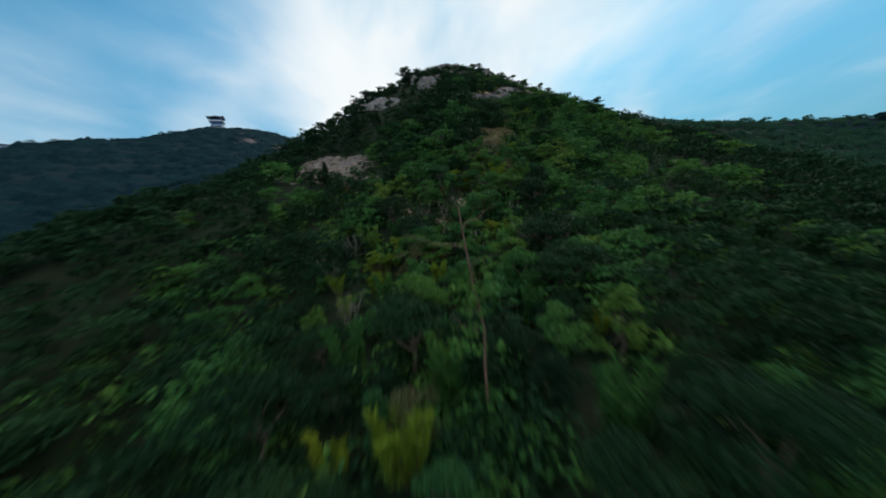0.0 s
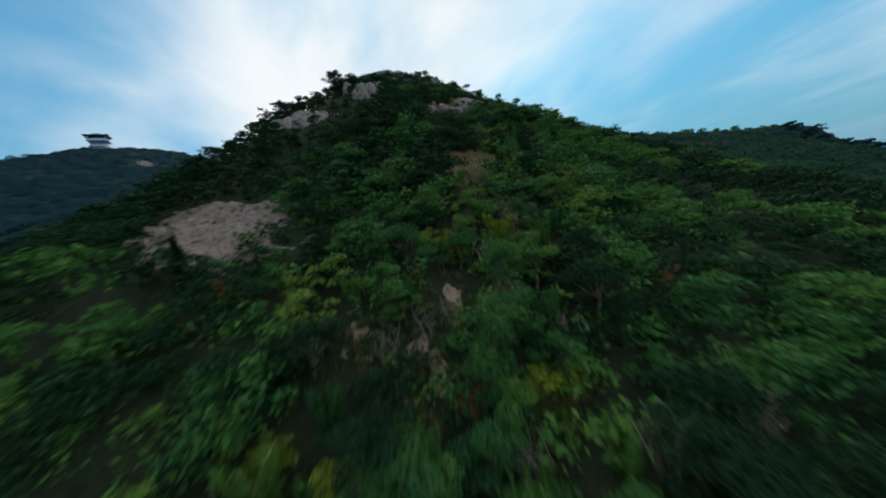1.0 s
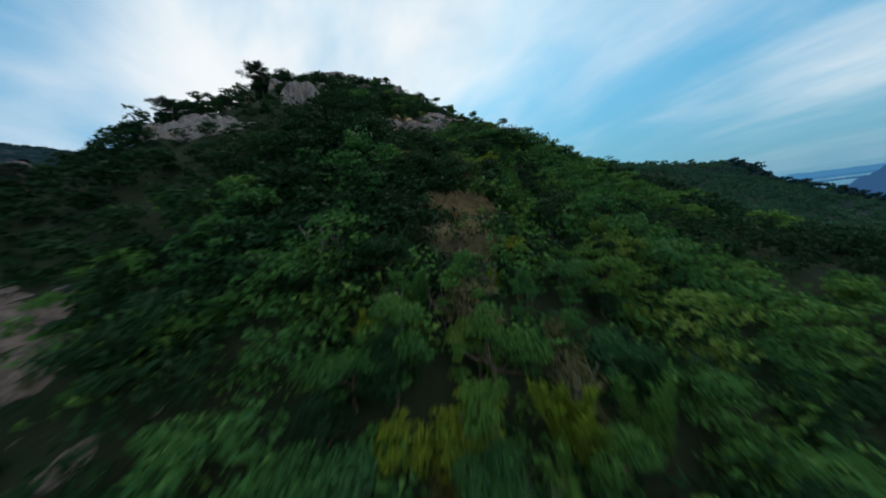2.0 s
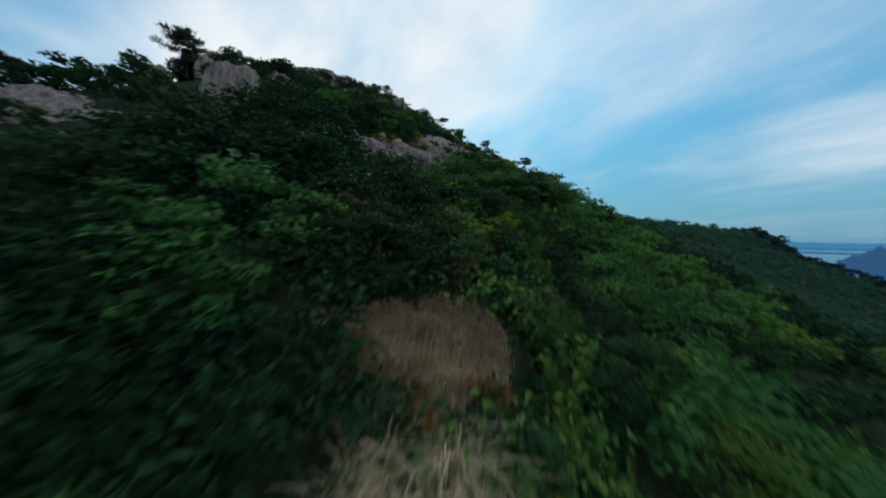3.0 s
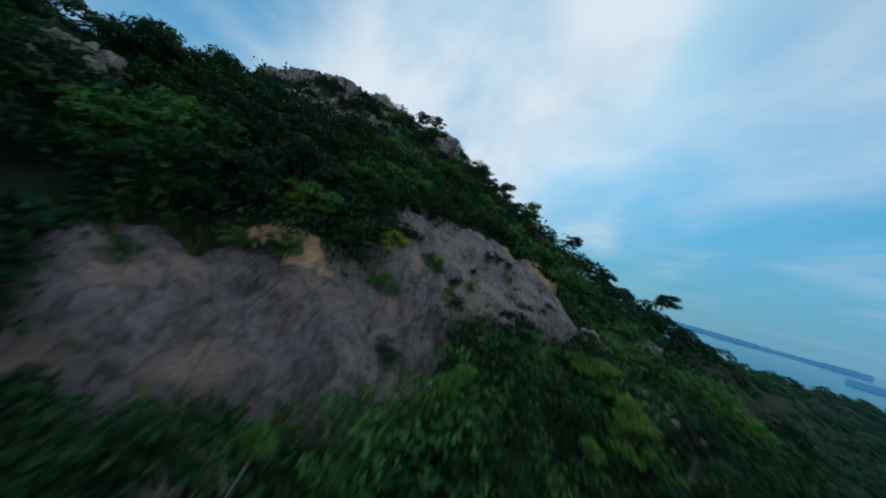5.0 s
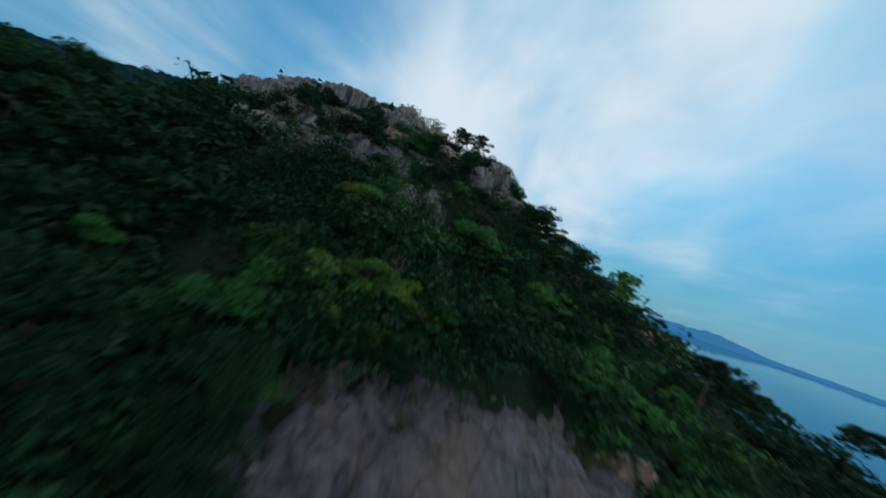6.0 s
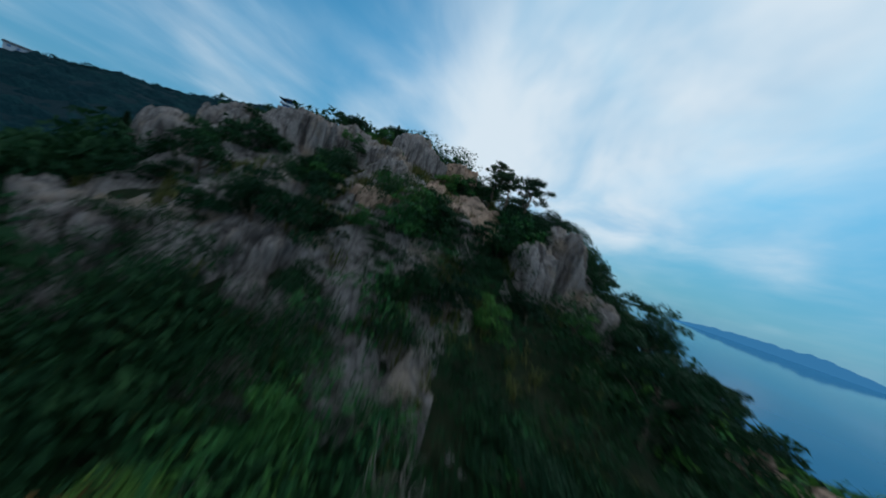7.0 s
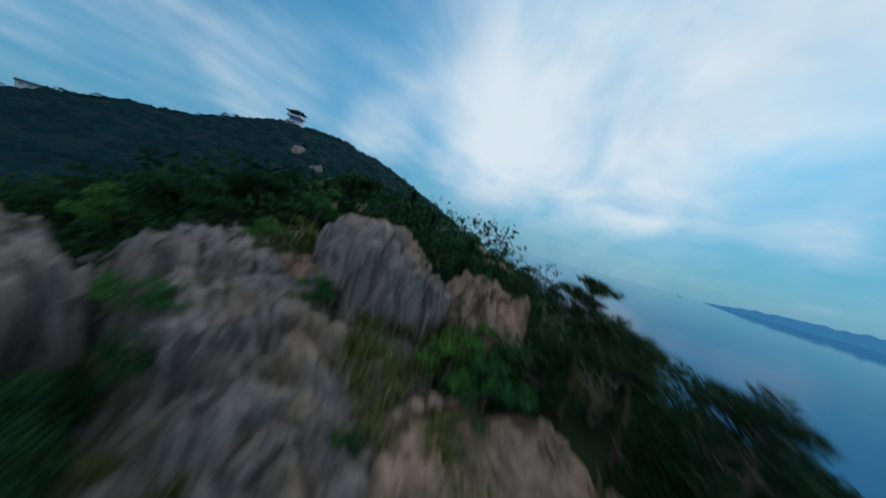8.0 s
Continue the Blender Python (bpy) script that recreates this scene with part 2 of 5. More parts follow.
def water_material():
    m = Mat("sea_water", 0.06, 0.25)
    m.bsdf.inputs["IOR"].default_value = 1.14
    far = m.noise(0.004, 3.0, 0.5)
    m.colour(m.ramp(far, [(0.3, (0.014, 0.095, 0.200)), (0.7, (0.020, 0.115, 0.232))]))
    return m.bump(m.noise(0.05, 4.0, 0.6), 0.03, 1.0).mat


WATER = water_material()


def plain(name, colour, rough=0.7, metal=0.0):
    m = Mat(name, rough, 0.4)
    n = m.noise(3.0, 4.0, 0.6)
    m.colour(m.mix(m.range(n, 0.35, 0.7, 0.0, 0.35), colour, tuple(c * 0.6 for c in colour)))
    m.bsdf.inputs["Metallic"].default_value = metal
    return m.mat


ROOF, PAINT, PAVILION_BLUE = plain("dark_roof_tile", (0.03, 0.04, 0.05)), plain("white_paint", (0.50, 0.54, 0.60)), plain("blue_paint", (0.10, 0.20, 0.38))


def haze_glow_material(name, colour, strength):
    """Land so far off that only its outline shows; the air's blue haze is painted as glow."""
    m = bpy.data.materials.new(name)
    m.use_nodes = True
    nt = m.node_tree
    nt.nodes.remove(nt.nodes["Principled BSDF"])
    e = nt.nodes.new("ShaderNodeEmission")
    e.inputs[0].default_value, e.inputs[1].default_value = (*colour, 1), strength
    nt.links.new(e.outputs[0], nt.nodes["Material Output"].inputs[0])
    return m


# unlit haze colours: the far land glows evenly instead of being lit
FAR_COAST = haze_glow_material("far_coast_haze", (0.055, 0.185, 0.36), 1.0)
HEADLAND = haze_glow_material("headland_haze", (0.030, 0.085, 0.190), 1.0)


# ---- mesh helpers ----
def mesh_from(name, verts, faces, materials, index=None, smooth=False):
    """A mesh from an array of corners and an array of faces with three or four corners each."""
    verts, faces = np.asarray(verts, np.float32), np.asarray(faces, np.int32)
    me = bpy.data.meshes.new(name)
    me.vertices.add(len(verts))
    me.vertices.foreach_set("co", verts.ravel())
    sides = faces.shape[1]
    me.loops.add(faces.size)
    me.loops.foreach_set("vertex_index", faces.ravel())
    me.polygons.add(len(faces))
    me.polygons.foreach_set("loop_start", np.arange(len(faces), dtype=np.int32) * sides)
    me.polygons.foreach_set("loop_total", np.full(len(faces), sides, np.int32))
    for m in materials:
        me.materials.append(m)
    if index is not None:
        me.polygons.foreach_set("material_index", np.asarray(index, np.int32))
    if smooth:
        me.polygons.foreach_set("use_smooth", np.ones(len(faces), bool))
    me.update(calc_edges=True)
    me.validate()
    return me


def piece(name, mesh, parent=None, label=""):
    ob = new(name, mesh)
    if parent is not None:
        ob.parent = parent
    if label:
        tagged(ob, label)
    return ob


def joined(sets):
    """Several (verts, quads) as one."""
    verts, faces, base = [], [], 0
    for v, f in sets:
        verts.append(v)
        faces.append(f + base)
        base += len(v)
    return np.concatenate(verts), np.concatenate(faces)


def tube(points, radii, sides=6):
    """A tapered limb along points, as (verts, quads)."""
    points, ring = [Vector(p) for p in points], []
    for i, p in enumerate(points):
        ahead = (points[min(i + 1, len(points) - 1)] - points[max(i - 1, 0)]).normalized()
        side = ahead.cross(Vector((0.31, 0.87, 0.37))).normalized()
        other = ahead.cross(side)
        for k in range(sides):
            a = 2 * math.pi * k / sides
            ring.append(p + (side * math.cos(a) + other * math.sin(a)) * radii[i])
    quads = [(i * sides + k, i * sides + (k + 1) % sides, (i + 1) * sides + (k + 1) % sides, (i + 1) * sides + k)
             for i in range(len(points) - 1) for k in range(sides)]
    return np.array([tuple(v) for v in ring]), np.array(quads)


def limb(a, b, r0, r1, rng, bend=0.12, steps=4, sides=5):
    a, b = np.array(a, float), np.array(b, float)
    length = np.linalg.norm(b - a)
    pts = [a + (b - a) * s + (rng.normal(0, bend * length * 0.5, 3) * math.sin(math.pi * s)) for s in np.linspace(0, 1, steps + 1)]
    return tube(pts, [r0 + (r1 - r0) * s for s in np.linspace(0, 1, steps + 1)], sides)


def leaf_tris(centres, outward, long, wide, rng, loose=0.55, along=None):
    """One pointed leaf at each centre, turned roughly to outward; along: the way it points, if it has one."""
    n = len(centres)
    nor = outward + rng.normal(0, loose, (n, 3))
    nor /= np.linalg.norm(nor, axis=1)[:, None]
    a = np.cross(nor, rng.normal(0, 1, (n, 3))) if along is None else along + rng.normal(0, 0.35, (n, 3))
    a /= np.linalg.norm(a, axis=1)[:, None]
    b = np.cross(nor, a)
    b /= np.linalg.norm(b, axis=1)[:, None] + 1e-6
    size = rng.uniform(0.6, 1.4, (n, 1))
    la, wb = a * long * size, b * wide * size / 2
    v = np.stack([centres - la * 0.4 + wb, centres - la * 0.4 - wb, centres + la * 0.6], 1).reshape(-1, 3)
    return v, np.arange(3 * n).reshape(n, 3)


def clump_leaves(clumps, count, long, wide, rng, flat=0.62, loose=0.7):
    """Leaves over the outer shells of clumps, given as rows of x, y, z, radius."""
    clumps = np.asarray(clumps, float)
    share = clumps[:, 3] ** 2
    pick = rng.choice(len(clumps), count, p=share / share.sum())
    way = rng.normal(0, 1, (count, 3))
    way[:, 2] = np.abs(way[:, 2]) * 0.9 - 0.25
    way /= np.linalg.norm(way, axis=1)[:, None]
    r = clumps[pick, 3] * rng.uniform(0.62, 1.14, count)
    c = clumps[pick, :3] + way * r[:, None] * np.array([1, 1, flat])
    return leaf_tris(c, way * 0.6 + np.array([0, 0, 0.7]), long, wide, rng, loose)


# ---- the landform ----
# Heights of the hillside in metres, at these eastings (rows) and northings (columns).
EAST = np.array([-70, -35, -15, 0, 12, 26, 48, 90, 165.0])
NORTH = np.array([-40, 0, 22, 38, 52, 66, 80, 94, 110, 150.0])
HEIGHT = np.array([
    [-46.0, -24.0, -10.5, -4.5, -0.5, 3.0, 5.5, 6.5, 7.0, 9.0],
    [-35.0, -13.5, -1.2, 3.2, 7.2, 12.2, 16.0, 17.0, 17.2, 13.5],
    [-32.6, -14.7, -4.0, 4.9, 10.4, 20.8, 25.4, 27.7, 28.6, 16.2],
    [-28.9, -9.7, -4.9, 3.3, 13.6, 24.6, 30.8, 37.4, 34.7, 9.2],
    [-27.7, -10.1, -3.9, 2.4, 11.3, 20.8, 30.3, 37.6, 31.4, -6.9],
    [-28.4, -12.4, -5.8, 0.5, 8.0, 18.3, 25.0, 30.3, 18.4, -29.7],
    [-31.8, -18.0, -8.8, -2.0, 2.8, 9.8, 15.0, 21.9, 12.3, -51.4],
    [-38.7, -26.5, -18.5, -12.4, -6.4, -0.4, 6.2, 13.6, 13.6, -54.0],
    [-49.2, -33.6, -25.3, -20.2, -15.4, -10.1, -3.8, 1.4, 11.5, -27.3],
])
# The crest of the hill with the lookout: easting, northing, height.
CREST = [(-330, 50, 12), (-240, 112, 29), (-208, 152, 47), (-197, 165, 55), (-190, 181, 59.5), (-182, 202, 63), (-172, 224, 71), (-163, 246, 79), (-144, 265, 79), (-128, 281, 74), (-108, 302, 62), (-60, 330, 0), (-15, 348, -85)]


def weights(knots, x):
    """Cubic weights of each knot for places x."""
    x = np.clip(x, knots[0], knots[-1])
    i = np.clip(np.searchsorted(knots, x, side="right") - 1, 0, len(knots) - 2)
    h, w, rows = knots[i + 1] - knots[i], np.zeros((x.size, len(knots))), np.arange(x.size)
    s = (x - knots[i]) / h
    np.add.at(w, (rows, i), 2 * s**3 - 3 * s**2 + 1)
    np.add.at(w, (rows, i + 1), 3 * s**2 - 2 * s**3)
    for j, v in ((i, (s**3 - 2 * s**2 + s) * h), (i + 1, (s**3 - s**2) * h)):
        lo, hi = np.maximum(j - 1, 0), np.minimum(j + 1, len(knots) - 1)
        v = v / (knots[hi] - knots[lo])
        np.add.at(w, (rows, hi), v)
        np.add.at(w, (rows, lo), -v)
    return w


def far_hill(x, y):
    best = np.full(x.shape, -400.0)
    for (ax, ay, az), (bx, by, bz) in zip(CREST, CREST[1:]):
        dx, dy = bx - ax, by - ay
        s = np.clip(((x - ax) * dx + (y - ay) * dy) / (dx * dx + dy * dy), 0, 1)
        off = np.hypot(x - ax - s * dx, y - ay - s * dy)
        best = np.maximum(best, az + s * (bz - az) - 0.50 * (np.sqrt(off**2 + 14**2) - 14))
    return best


def relief(x, y):
    """Height of the smooth land."""
    x, y = np.atleast_1d(np.asarray(x, float)), np.atleast_1d(np.asarray(y, float))
    near = ((weights(EAST, x) @ HEIGHT) * weights(NORTH, y)).sum(1)
    out = np.hypot(np.maximum(EAST[0] - x, 0) + np.maximum(x - EAST[-1], 0), np.maximum(NORTH[0] - y, 0) + np.maximum(y - NORTH[-1], 0))
    near = near + 0.75 * np.exp(-(((x - 8.0) / 4.5) ** 2 + ((y - 84.5) / 3.0) ** 2)) - 0.5 * out
    far = far_hill(x, y)
    k = 8.0
    top = np.maximum(near, far) + k * np.log1p(np.exp(-np.abs(near - far) / k)) * np.clip(out / 30, 0, 1)
    return np.maximum(top, -130.0)


def ripple(x, y):
    """Small unevenness of the ground."""
    return 0.32 * np.sin(0.83 * x + 1.3 * np.sin(0.37 * y)) * np.sin(0.71 * y + 0.9 * np.sin(0.45 * x)) + 0.12 * np.sin(2.3 * x + 1.1 * y) * np.sin(1.9 * y - 0.8 * x)


def ground_at(x, y):
    return float(relief([x], [y])[0] + ripple(np.array(x), np.array(y)))


def axis(a, b, step, end, grow=1.16):
    mid = np.arange(a, b + step / 2, step)
    lo, hi, d = [], [], step
    while (hi[-1] if hi else b) < end:
        d *= grow
        hi.append((hi[-1] if hi else b) + d)
        lo.append((lo[-1] if lo else a) - d)
    return np.array(lo[::-1] + list(mid) + hi)


def grid_faces(nu, nv):
    i = (np.arange(nu - 1)[:, None] * nv + np.arange(nv - 1)[None]).ravel()
    return np.stack([i, i + nv, i + nv + 1, i + 1], 1)


def build_ground():
    xs, ys = axis(-46, 62, 0.9, 1700), axis(-14, 112, 0.9, 1700)
    gx, gy = [g.ravel() for g in np.meshgrid(xs, ys, indexing="ij")]
    z = relief(gx, gy) + ripple(gx, gy)
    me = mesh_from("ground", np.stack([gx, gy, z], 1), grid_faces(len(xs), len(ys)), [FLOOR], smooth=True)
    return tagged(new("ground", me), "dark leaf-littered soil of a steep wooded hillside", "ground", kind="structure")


def build_sea():
    # a wide sheet of water, in rings round the hill
    rings, spokes = [0.0, 300, 700, 1300, 2200, 3500, 4900], 64
    verts, faces = [], []
    for r in rings:
        for k in range(spokes):
            a = 2 * math.pi * k / spokes
            verts.append((r * math.cos(a), r * math.sin(a), SEA))
    for i in range(len(rings) - 1):
        for k in range(spokes):
            faces.append((i * spokes + k, (i + 1) * spokes + k, (i + 1) * spokes + (k + 1) % spokes, i * spokes + (k + 1) % spokes))
    return tagged(new("water", mesh_from("water", verts, faces, [WATER])), "calm blue evening sea below the hill", "sea", kind="structure")


def range_of_hills(name, az0, az1, near, deep, top, material, label, seed, steps=120):
    """Far land: a long rounded rise between two bearings, top(s) metres over the sea."""
    verts, prof = [], [0.0, 0.45, 0.8, 1.0, 0.75, 0.3, 0.0]
    for i in range(steps + 1):
        s = i / steps
        way = direction(az0 + (az1 - az0) * s, 0)
        h = top(s) * (0.86 + 0.28 * noise.noise((s * 26, seed, 0))) + 1.6 * noise.noise((s * 90, seed, 5))
        for j, p in enumerate(prof):
            d = near + deep * j / (len(prof) - 1)
            verts.append((way.x * d, way.y * d, SEA - 0.5 + max(h, 0.6) * p))
    me = mesh_from(name, verts, grid_faces(steps + 1, len(prof)), [material], smooth=True)
    return tagged(new(name, me), label, "coast", kind="structure")


ground = build_ground()
build_sea()


def island_top(s):
    """Height of the island's skyline from its low western tip to its eastern end."""
    at = [0.0, 0.12, 0.22, 0.33, 0.45, 0.54, 0.62, 0.70, 0.85, 1.0]
    return float(np.interp(s, at, [4, 44, 78, 88, 108, 112, 76, 40, 32, 28]))


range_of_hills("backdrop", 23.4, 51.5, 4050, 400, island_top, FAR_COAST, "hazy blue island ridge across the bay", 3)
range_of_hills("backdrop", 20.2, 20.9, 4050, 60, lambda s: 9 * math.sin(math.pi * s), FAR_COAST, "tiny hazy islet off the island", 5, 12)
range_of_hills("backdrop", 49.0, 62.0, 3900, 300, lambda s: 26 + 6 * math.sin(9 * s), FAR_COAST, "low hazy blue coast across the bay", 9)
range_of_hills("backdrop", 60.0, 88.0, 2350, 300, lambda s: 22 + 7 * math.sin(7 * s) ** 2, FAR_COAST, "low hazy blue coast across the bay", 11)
range_of_hills("backdrop", 67.5, 76.0, 1900, 14, lambda s: 4.5, HEADLAND, "thin dark hazy breakwater in the bay", 13, 40)
range_of_hills("backdrop", 71.0, 86.0, 1150, 420, lambda s: 62 * min(1.0, (s / 0.20) ** 0.7) * (1 - 0.25 * s), HEADLAND, "hazy dark blue wooded headland in the bay", 17, 60)


# ---- rock ----
def boulder_mesh(name, size, seed, material, nu=96, nv=56, steps=0.2):
    """A weathered crag: a block broken along steep joints, fluted from top to foot, with ledges; its base lies at z = 0."""
    w, d, h = size
    if max(size) < 2.5:
        nu, nv = min(nu, 64), min(nv, 38)
    r = random.Random(seed * 13 + 1)
    cuts = []
    for k in range(9):
        a = 2 * math.pi * (k + r.uniform(-0.45, 0.45)) / 9
        tilt = r.uniform(-0.10, 0.22)
        cuts.append((Vector((math.cos(a) * math.cos(tilt), math.sin(a) * math.cos(tilt), math.sin(tilt))), r.uniform(0.80, 1.10)))
    for k in range(3):
        a, tilt = r.uniform(0, 2 * math.pi), r.uniform(0.6, 1.45)
        cuts.append((Vector((math.cos(a) * math.cos(tilt), math.sin(a) * math.cos(tilt), math.sin(tilt))), r.uniform(0.92, 1.18)))
    lean = r.uniform(-0.18, 0.18)
    verts = []
    for i in range(nu):
        a = 2 * math.pi * i / nu
        for j in range(nv + 1):
            e = -0.5 * math.pi + math.pi * j / nv
            way = Vector((math.cos(a) * math.cos(e), math.sin(a) * math.cos(e), math.sin(e)))
            reach = 1.0 / (abs(way.x) ** 3.4 + abs(way.y) ** 3.4 + abs(way.z) ** 3.4) ** (1 / 3.4)
            for n, off in cuts:
                facing = n.dot(way)
                if facing > 0.05:
                    reach = min(reach, off / facing)
            p = way * reach
            wx, wy, wz = p.x * w * 0.52, p.y * d * 0.52, p.z * h * 0.58
            sx = wx + lean * wz
            # broken top: every joint-bound column ends at a height of its own
            near, spots = noise.voronoi(Vector((sx * 0.95 + seed * 3.7, wy * 0.95, 0.0)))
            wz -= steps * max(0.0, min(1.0, way.z * 2.2)) * min(1.0, 0.3 * h) * (noise.cell(spots[0] * 7.0) + 1.0)
            near, spots = noise.voronoi(Vector((sx * 1.25 + seed * 5.1, wy * 1.25, wz * 0.20)))
            joint = math.exp(-(near[1] - near[0]) * 9.0)
            block = noise.cell(spots[0] * 9.0)
            near, other = noise.voronoi(Vector((sx * 3.6 + seed * 2.3, wy * 3.6, wz * 0.34)))
            flute = math.exp(-(near[1] - near[0]) * 5.0)
            rill = abs(noise.noise((sx * 7.5 + seed, wy * 7.5, wz * 0.55)))
            ledge = noise.cell(Vector((sx * 0.8 + seed, wy * 0.8, wz * 1.6 + 0.5 * noise.noise((sx, wy, seed)))))
            grit = noise.fractal((wx * 3.0, wy * 3.0, wz * 3.0 + seed), 1.0, 2.0, 4)
            push = (-0.20 * joint + 0.12 * block) * min(1.0, 0.4 * w) - 0.10 * flute + 0.06 * ledge + 0.045 * grit + 0.10 * (rill - 0.3)
            k = 1.0 + push / max(0.35, math.hypot(wx, wy) + 0.2)
            verts.append((wx * k, wy * k, wz + h * 0.25 + 0.9 * push))
    faces = [(i * (nv + 1) + j, ((i + 1) % nu) * (nv + 1) + j, ((i + 1) % nu) * (nv + 1) + j + 1, i * (nv + 1) + j + 1) for i in range(nu) for j in range(nv)]
    return mesh_from(name, verts, faces, [material])


def put_rock(x, y, size, turn, seed, label, material=None, top=None):
    big = max(size) > 2.3
    close = y > 85 and 3 < x < 13 and max(size) > 3
    ob = new("rock", boulder_mesh("rock", size, seed, material or ROCK, 176 if close else 104 if big else 56, 84 if close else 60 if big else 32))
    crown = max(v.co.z for v in ob.data.vertices)
    ob.matrix_world = pose(x, y, ground_at(x, y) - 0.1 if top is None else top - crown, 0, 0, turn)
    return tagged(ob, label, "rock", "rocks of the summit")


def stone_mesh(seed, material):
    """A small angular stone about a metre across."""
    r = random.Random(seed)
    bm = bmesh.new()
    bmesh.ops.create_icosphere(bm, subdivisions=1, radius=0.5)
    for v in bm.verts:
        v.co *= r.uniform(0.65, 1.15)
        v.co.z *= 0.6
    me = bpy.data.meshes.new("stone")
    bm.to_mesh(me)
    bm.free()
    me.materials.append(material)
    return me


STONES = {}


def scatter_stones(parent, oval, count, low, high, material, seed):
    """Loose stones lying on a bare patch; each is a part of it."""
    r = random.Random(seed)
    x, y, a, b, turn, lift = oval
    meshes = STONES.setdefault(material.name, [stone_mesh(k + 5, material) for k in range(6)])
    t = radians(turn)
    for _ in range(count):
        u, v = r.uniform(-0.95, 0.95), r.uniform(-0.95, 0.95)
        if u * u + v * v > 0.9:
            continue
        px, py = x + math.cos(t) * u * a - math.sin(t) * v * b, y + math.sin(t) * u * a + math.cos(t) * v * b
        s = r.uniform(low, high) * r.uniform(0.7, 1.3)
        ob = piece("stone", r.choice(meshes), parent)
        ob.matrix_world = pose(px, py, ground_at(px, py) + lift * min(1.0, 3 * (1 - math.hypot(u, v))) + 0.05 * s, r.uniform(-25, 25), r.uniform(-25, 25), r.uniform(0, 360)) @ Matrix.Diagonal((s, s * r.uniform(0.6, 1), s, 1))


def outcrop(name, x, y, a, b, turn, lift, material, label, seed, category="rock", rough=0.45, nu=110, nv=70):
    """A bare rock face that follows the slope inside an uneven oval of half-axes a and b."""
    c, s = math.cos(radians(turn)), math.sin(radians(turn))
    verts = []
    often, ragged = (0.45, 0.42) if a > 2 else (1.4, 0.9)
    gu, gv = [g.ravel() for g in np.meshgrid(np.linspace(-1.2, 1.2, nu), np.linspace(-1.2, 1.2, nv), indexing="ij")]
    px, py = x + c * gu * a - s * gv * b, y + s * gu * a + c * gv * b
    z = relief(px, py) + ripple(px, py)
    for i in range(len(px)):
        edge = ragged * noise.fractal((px[i] * often + seed, py[i] * often, 0.3), 1.0, 2.0, 4)
        inside = 1.0 - max(abs(gu[i]) ** 2.4 + abs(gv[i]) ** 2.4, 0.0) ** (1 / 2.4) + edge
        rise = max(-0.4, min(1.0, inside * 3.0))
        broad = noise.fractal((px[i] * 0.28 + seed, py[i] * 0.28, seed), 1.0, 2.0, 2)
        crack = abs(noise.noise((px[i] * 1.1 + seed, z[i] * 0.16, py[i] * 0.3)))
        fine = abs(noise.noise((px[i] * 3.1 + seed, z[i] * 0.5, py[i] * 0.8)))
        step = noise.cell(Vector((px[i] * 0.5 + seed, z[i] * 0.6 + px[i] * 0.12, py[i] * 0.3)))
        bump = noise.fractal((px[i] * 0.9, py[i] * 0.9, z[i] * 0.9 + seed), 1.0, 2.0, 5)
        verts.append((px[i], py[i] - 0.3 * rise * crack, z[i] + lift * rise * (1 + 0.8 * broad) + rough * rise * (bump * 0.7 + (crack - 0.3) * 1.1 + 0.5 * (fine - 0.25) + 0.25 * step)))
    return tagged(new(name, mesh_from(name, verts, grid_faces(nu, nv), [material])), label, category)


CLEAR = []     # rings free of trees, not of low growth: x, y, radius
BARE = []      # ovals that stay free of trees: x, y, half-axes, turn


def keep_bare(x, y, a, b, turn):
    BARE.append((x, y, a, b, radians(turn)))


def is_bare(x, y, margin=0.0):
    for bx, by, a, b, t in BARE:
        u = ((x - bx) * math.cos(t) + (y - by) * math.sin(t)) / (a + margin)
        v = (-(x - bx) * math.sin(t) + (y - by) * math.cos(t)) / (b + margin)
        if u * u + v * v < 1:
            return True
    return False


def bare_places(rows):
    for x, y, a, b, turn, lift, mat, kind, label, seed, stones in rows:
        big = a > 3
        patch = outcrop(kind, x, y, a, b, turn, lift, mat, label, seed, "soil" if mat in (SOIL, CLAY, DIRT) else "rock", 0.26 if mat is ROCK_SLAB or kind == "scree" else 0.45 if big else 0.2, 110 if big else 32, 70 if big else 20)
        scatter_stones(patch, (x, y, a, b, turn, lift), stones, *((0.10, 0.32) if kind == "scree" else (0.18, 0.5)), mat, int(seed))
        keep_bare(x, y, a * 0.95, b * 0.95, turn)
        if mat is SOIL and y < 60 and a < 2:
            CLEAR.append((x, y - 0.8, max(a, b) + 0.9))

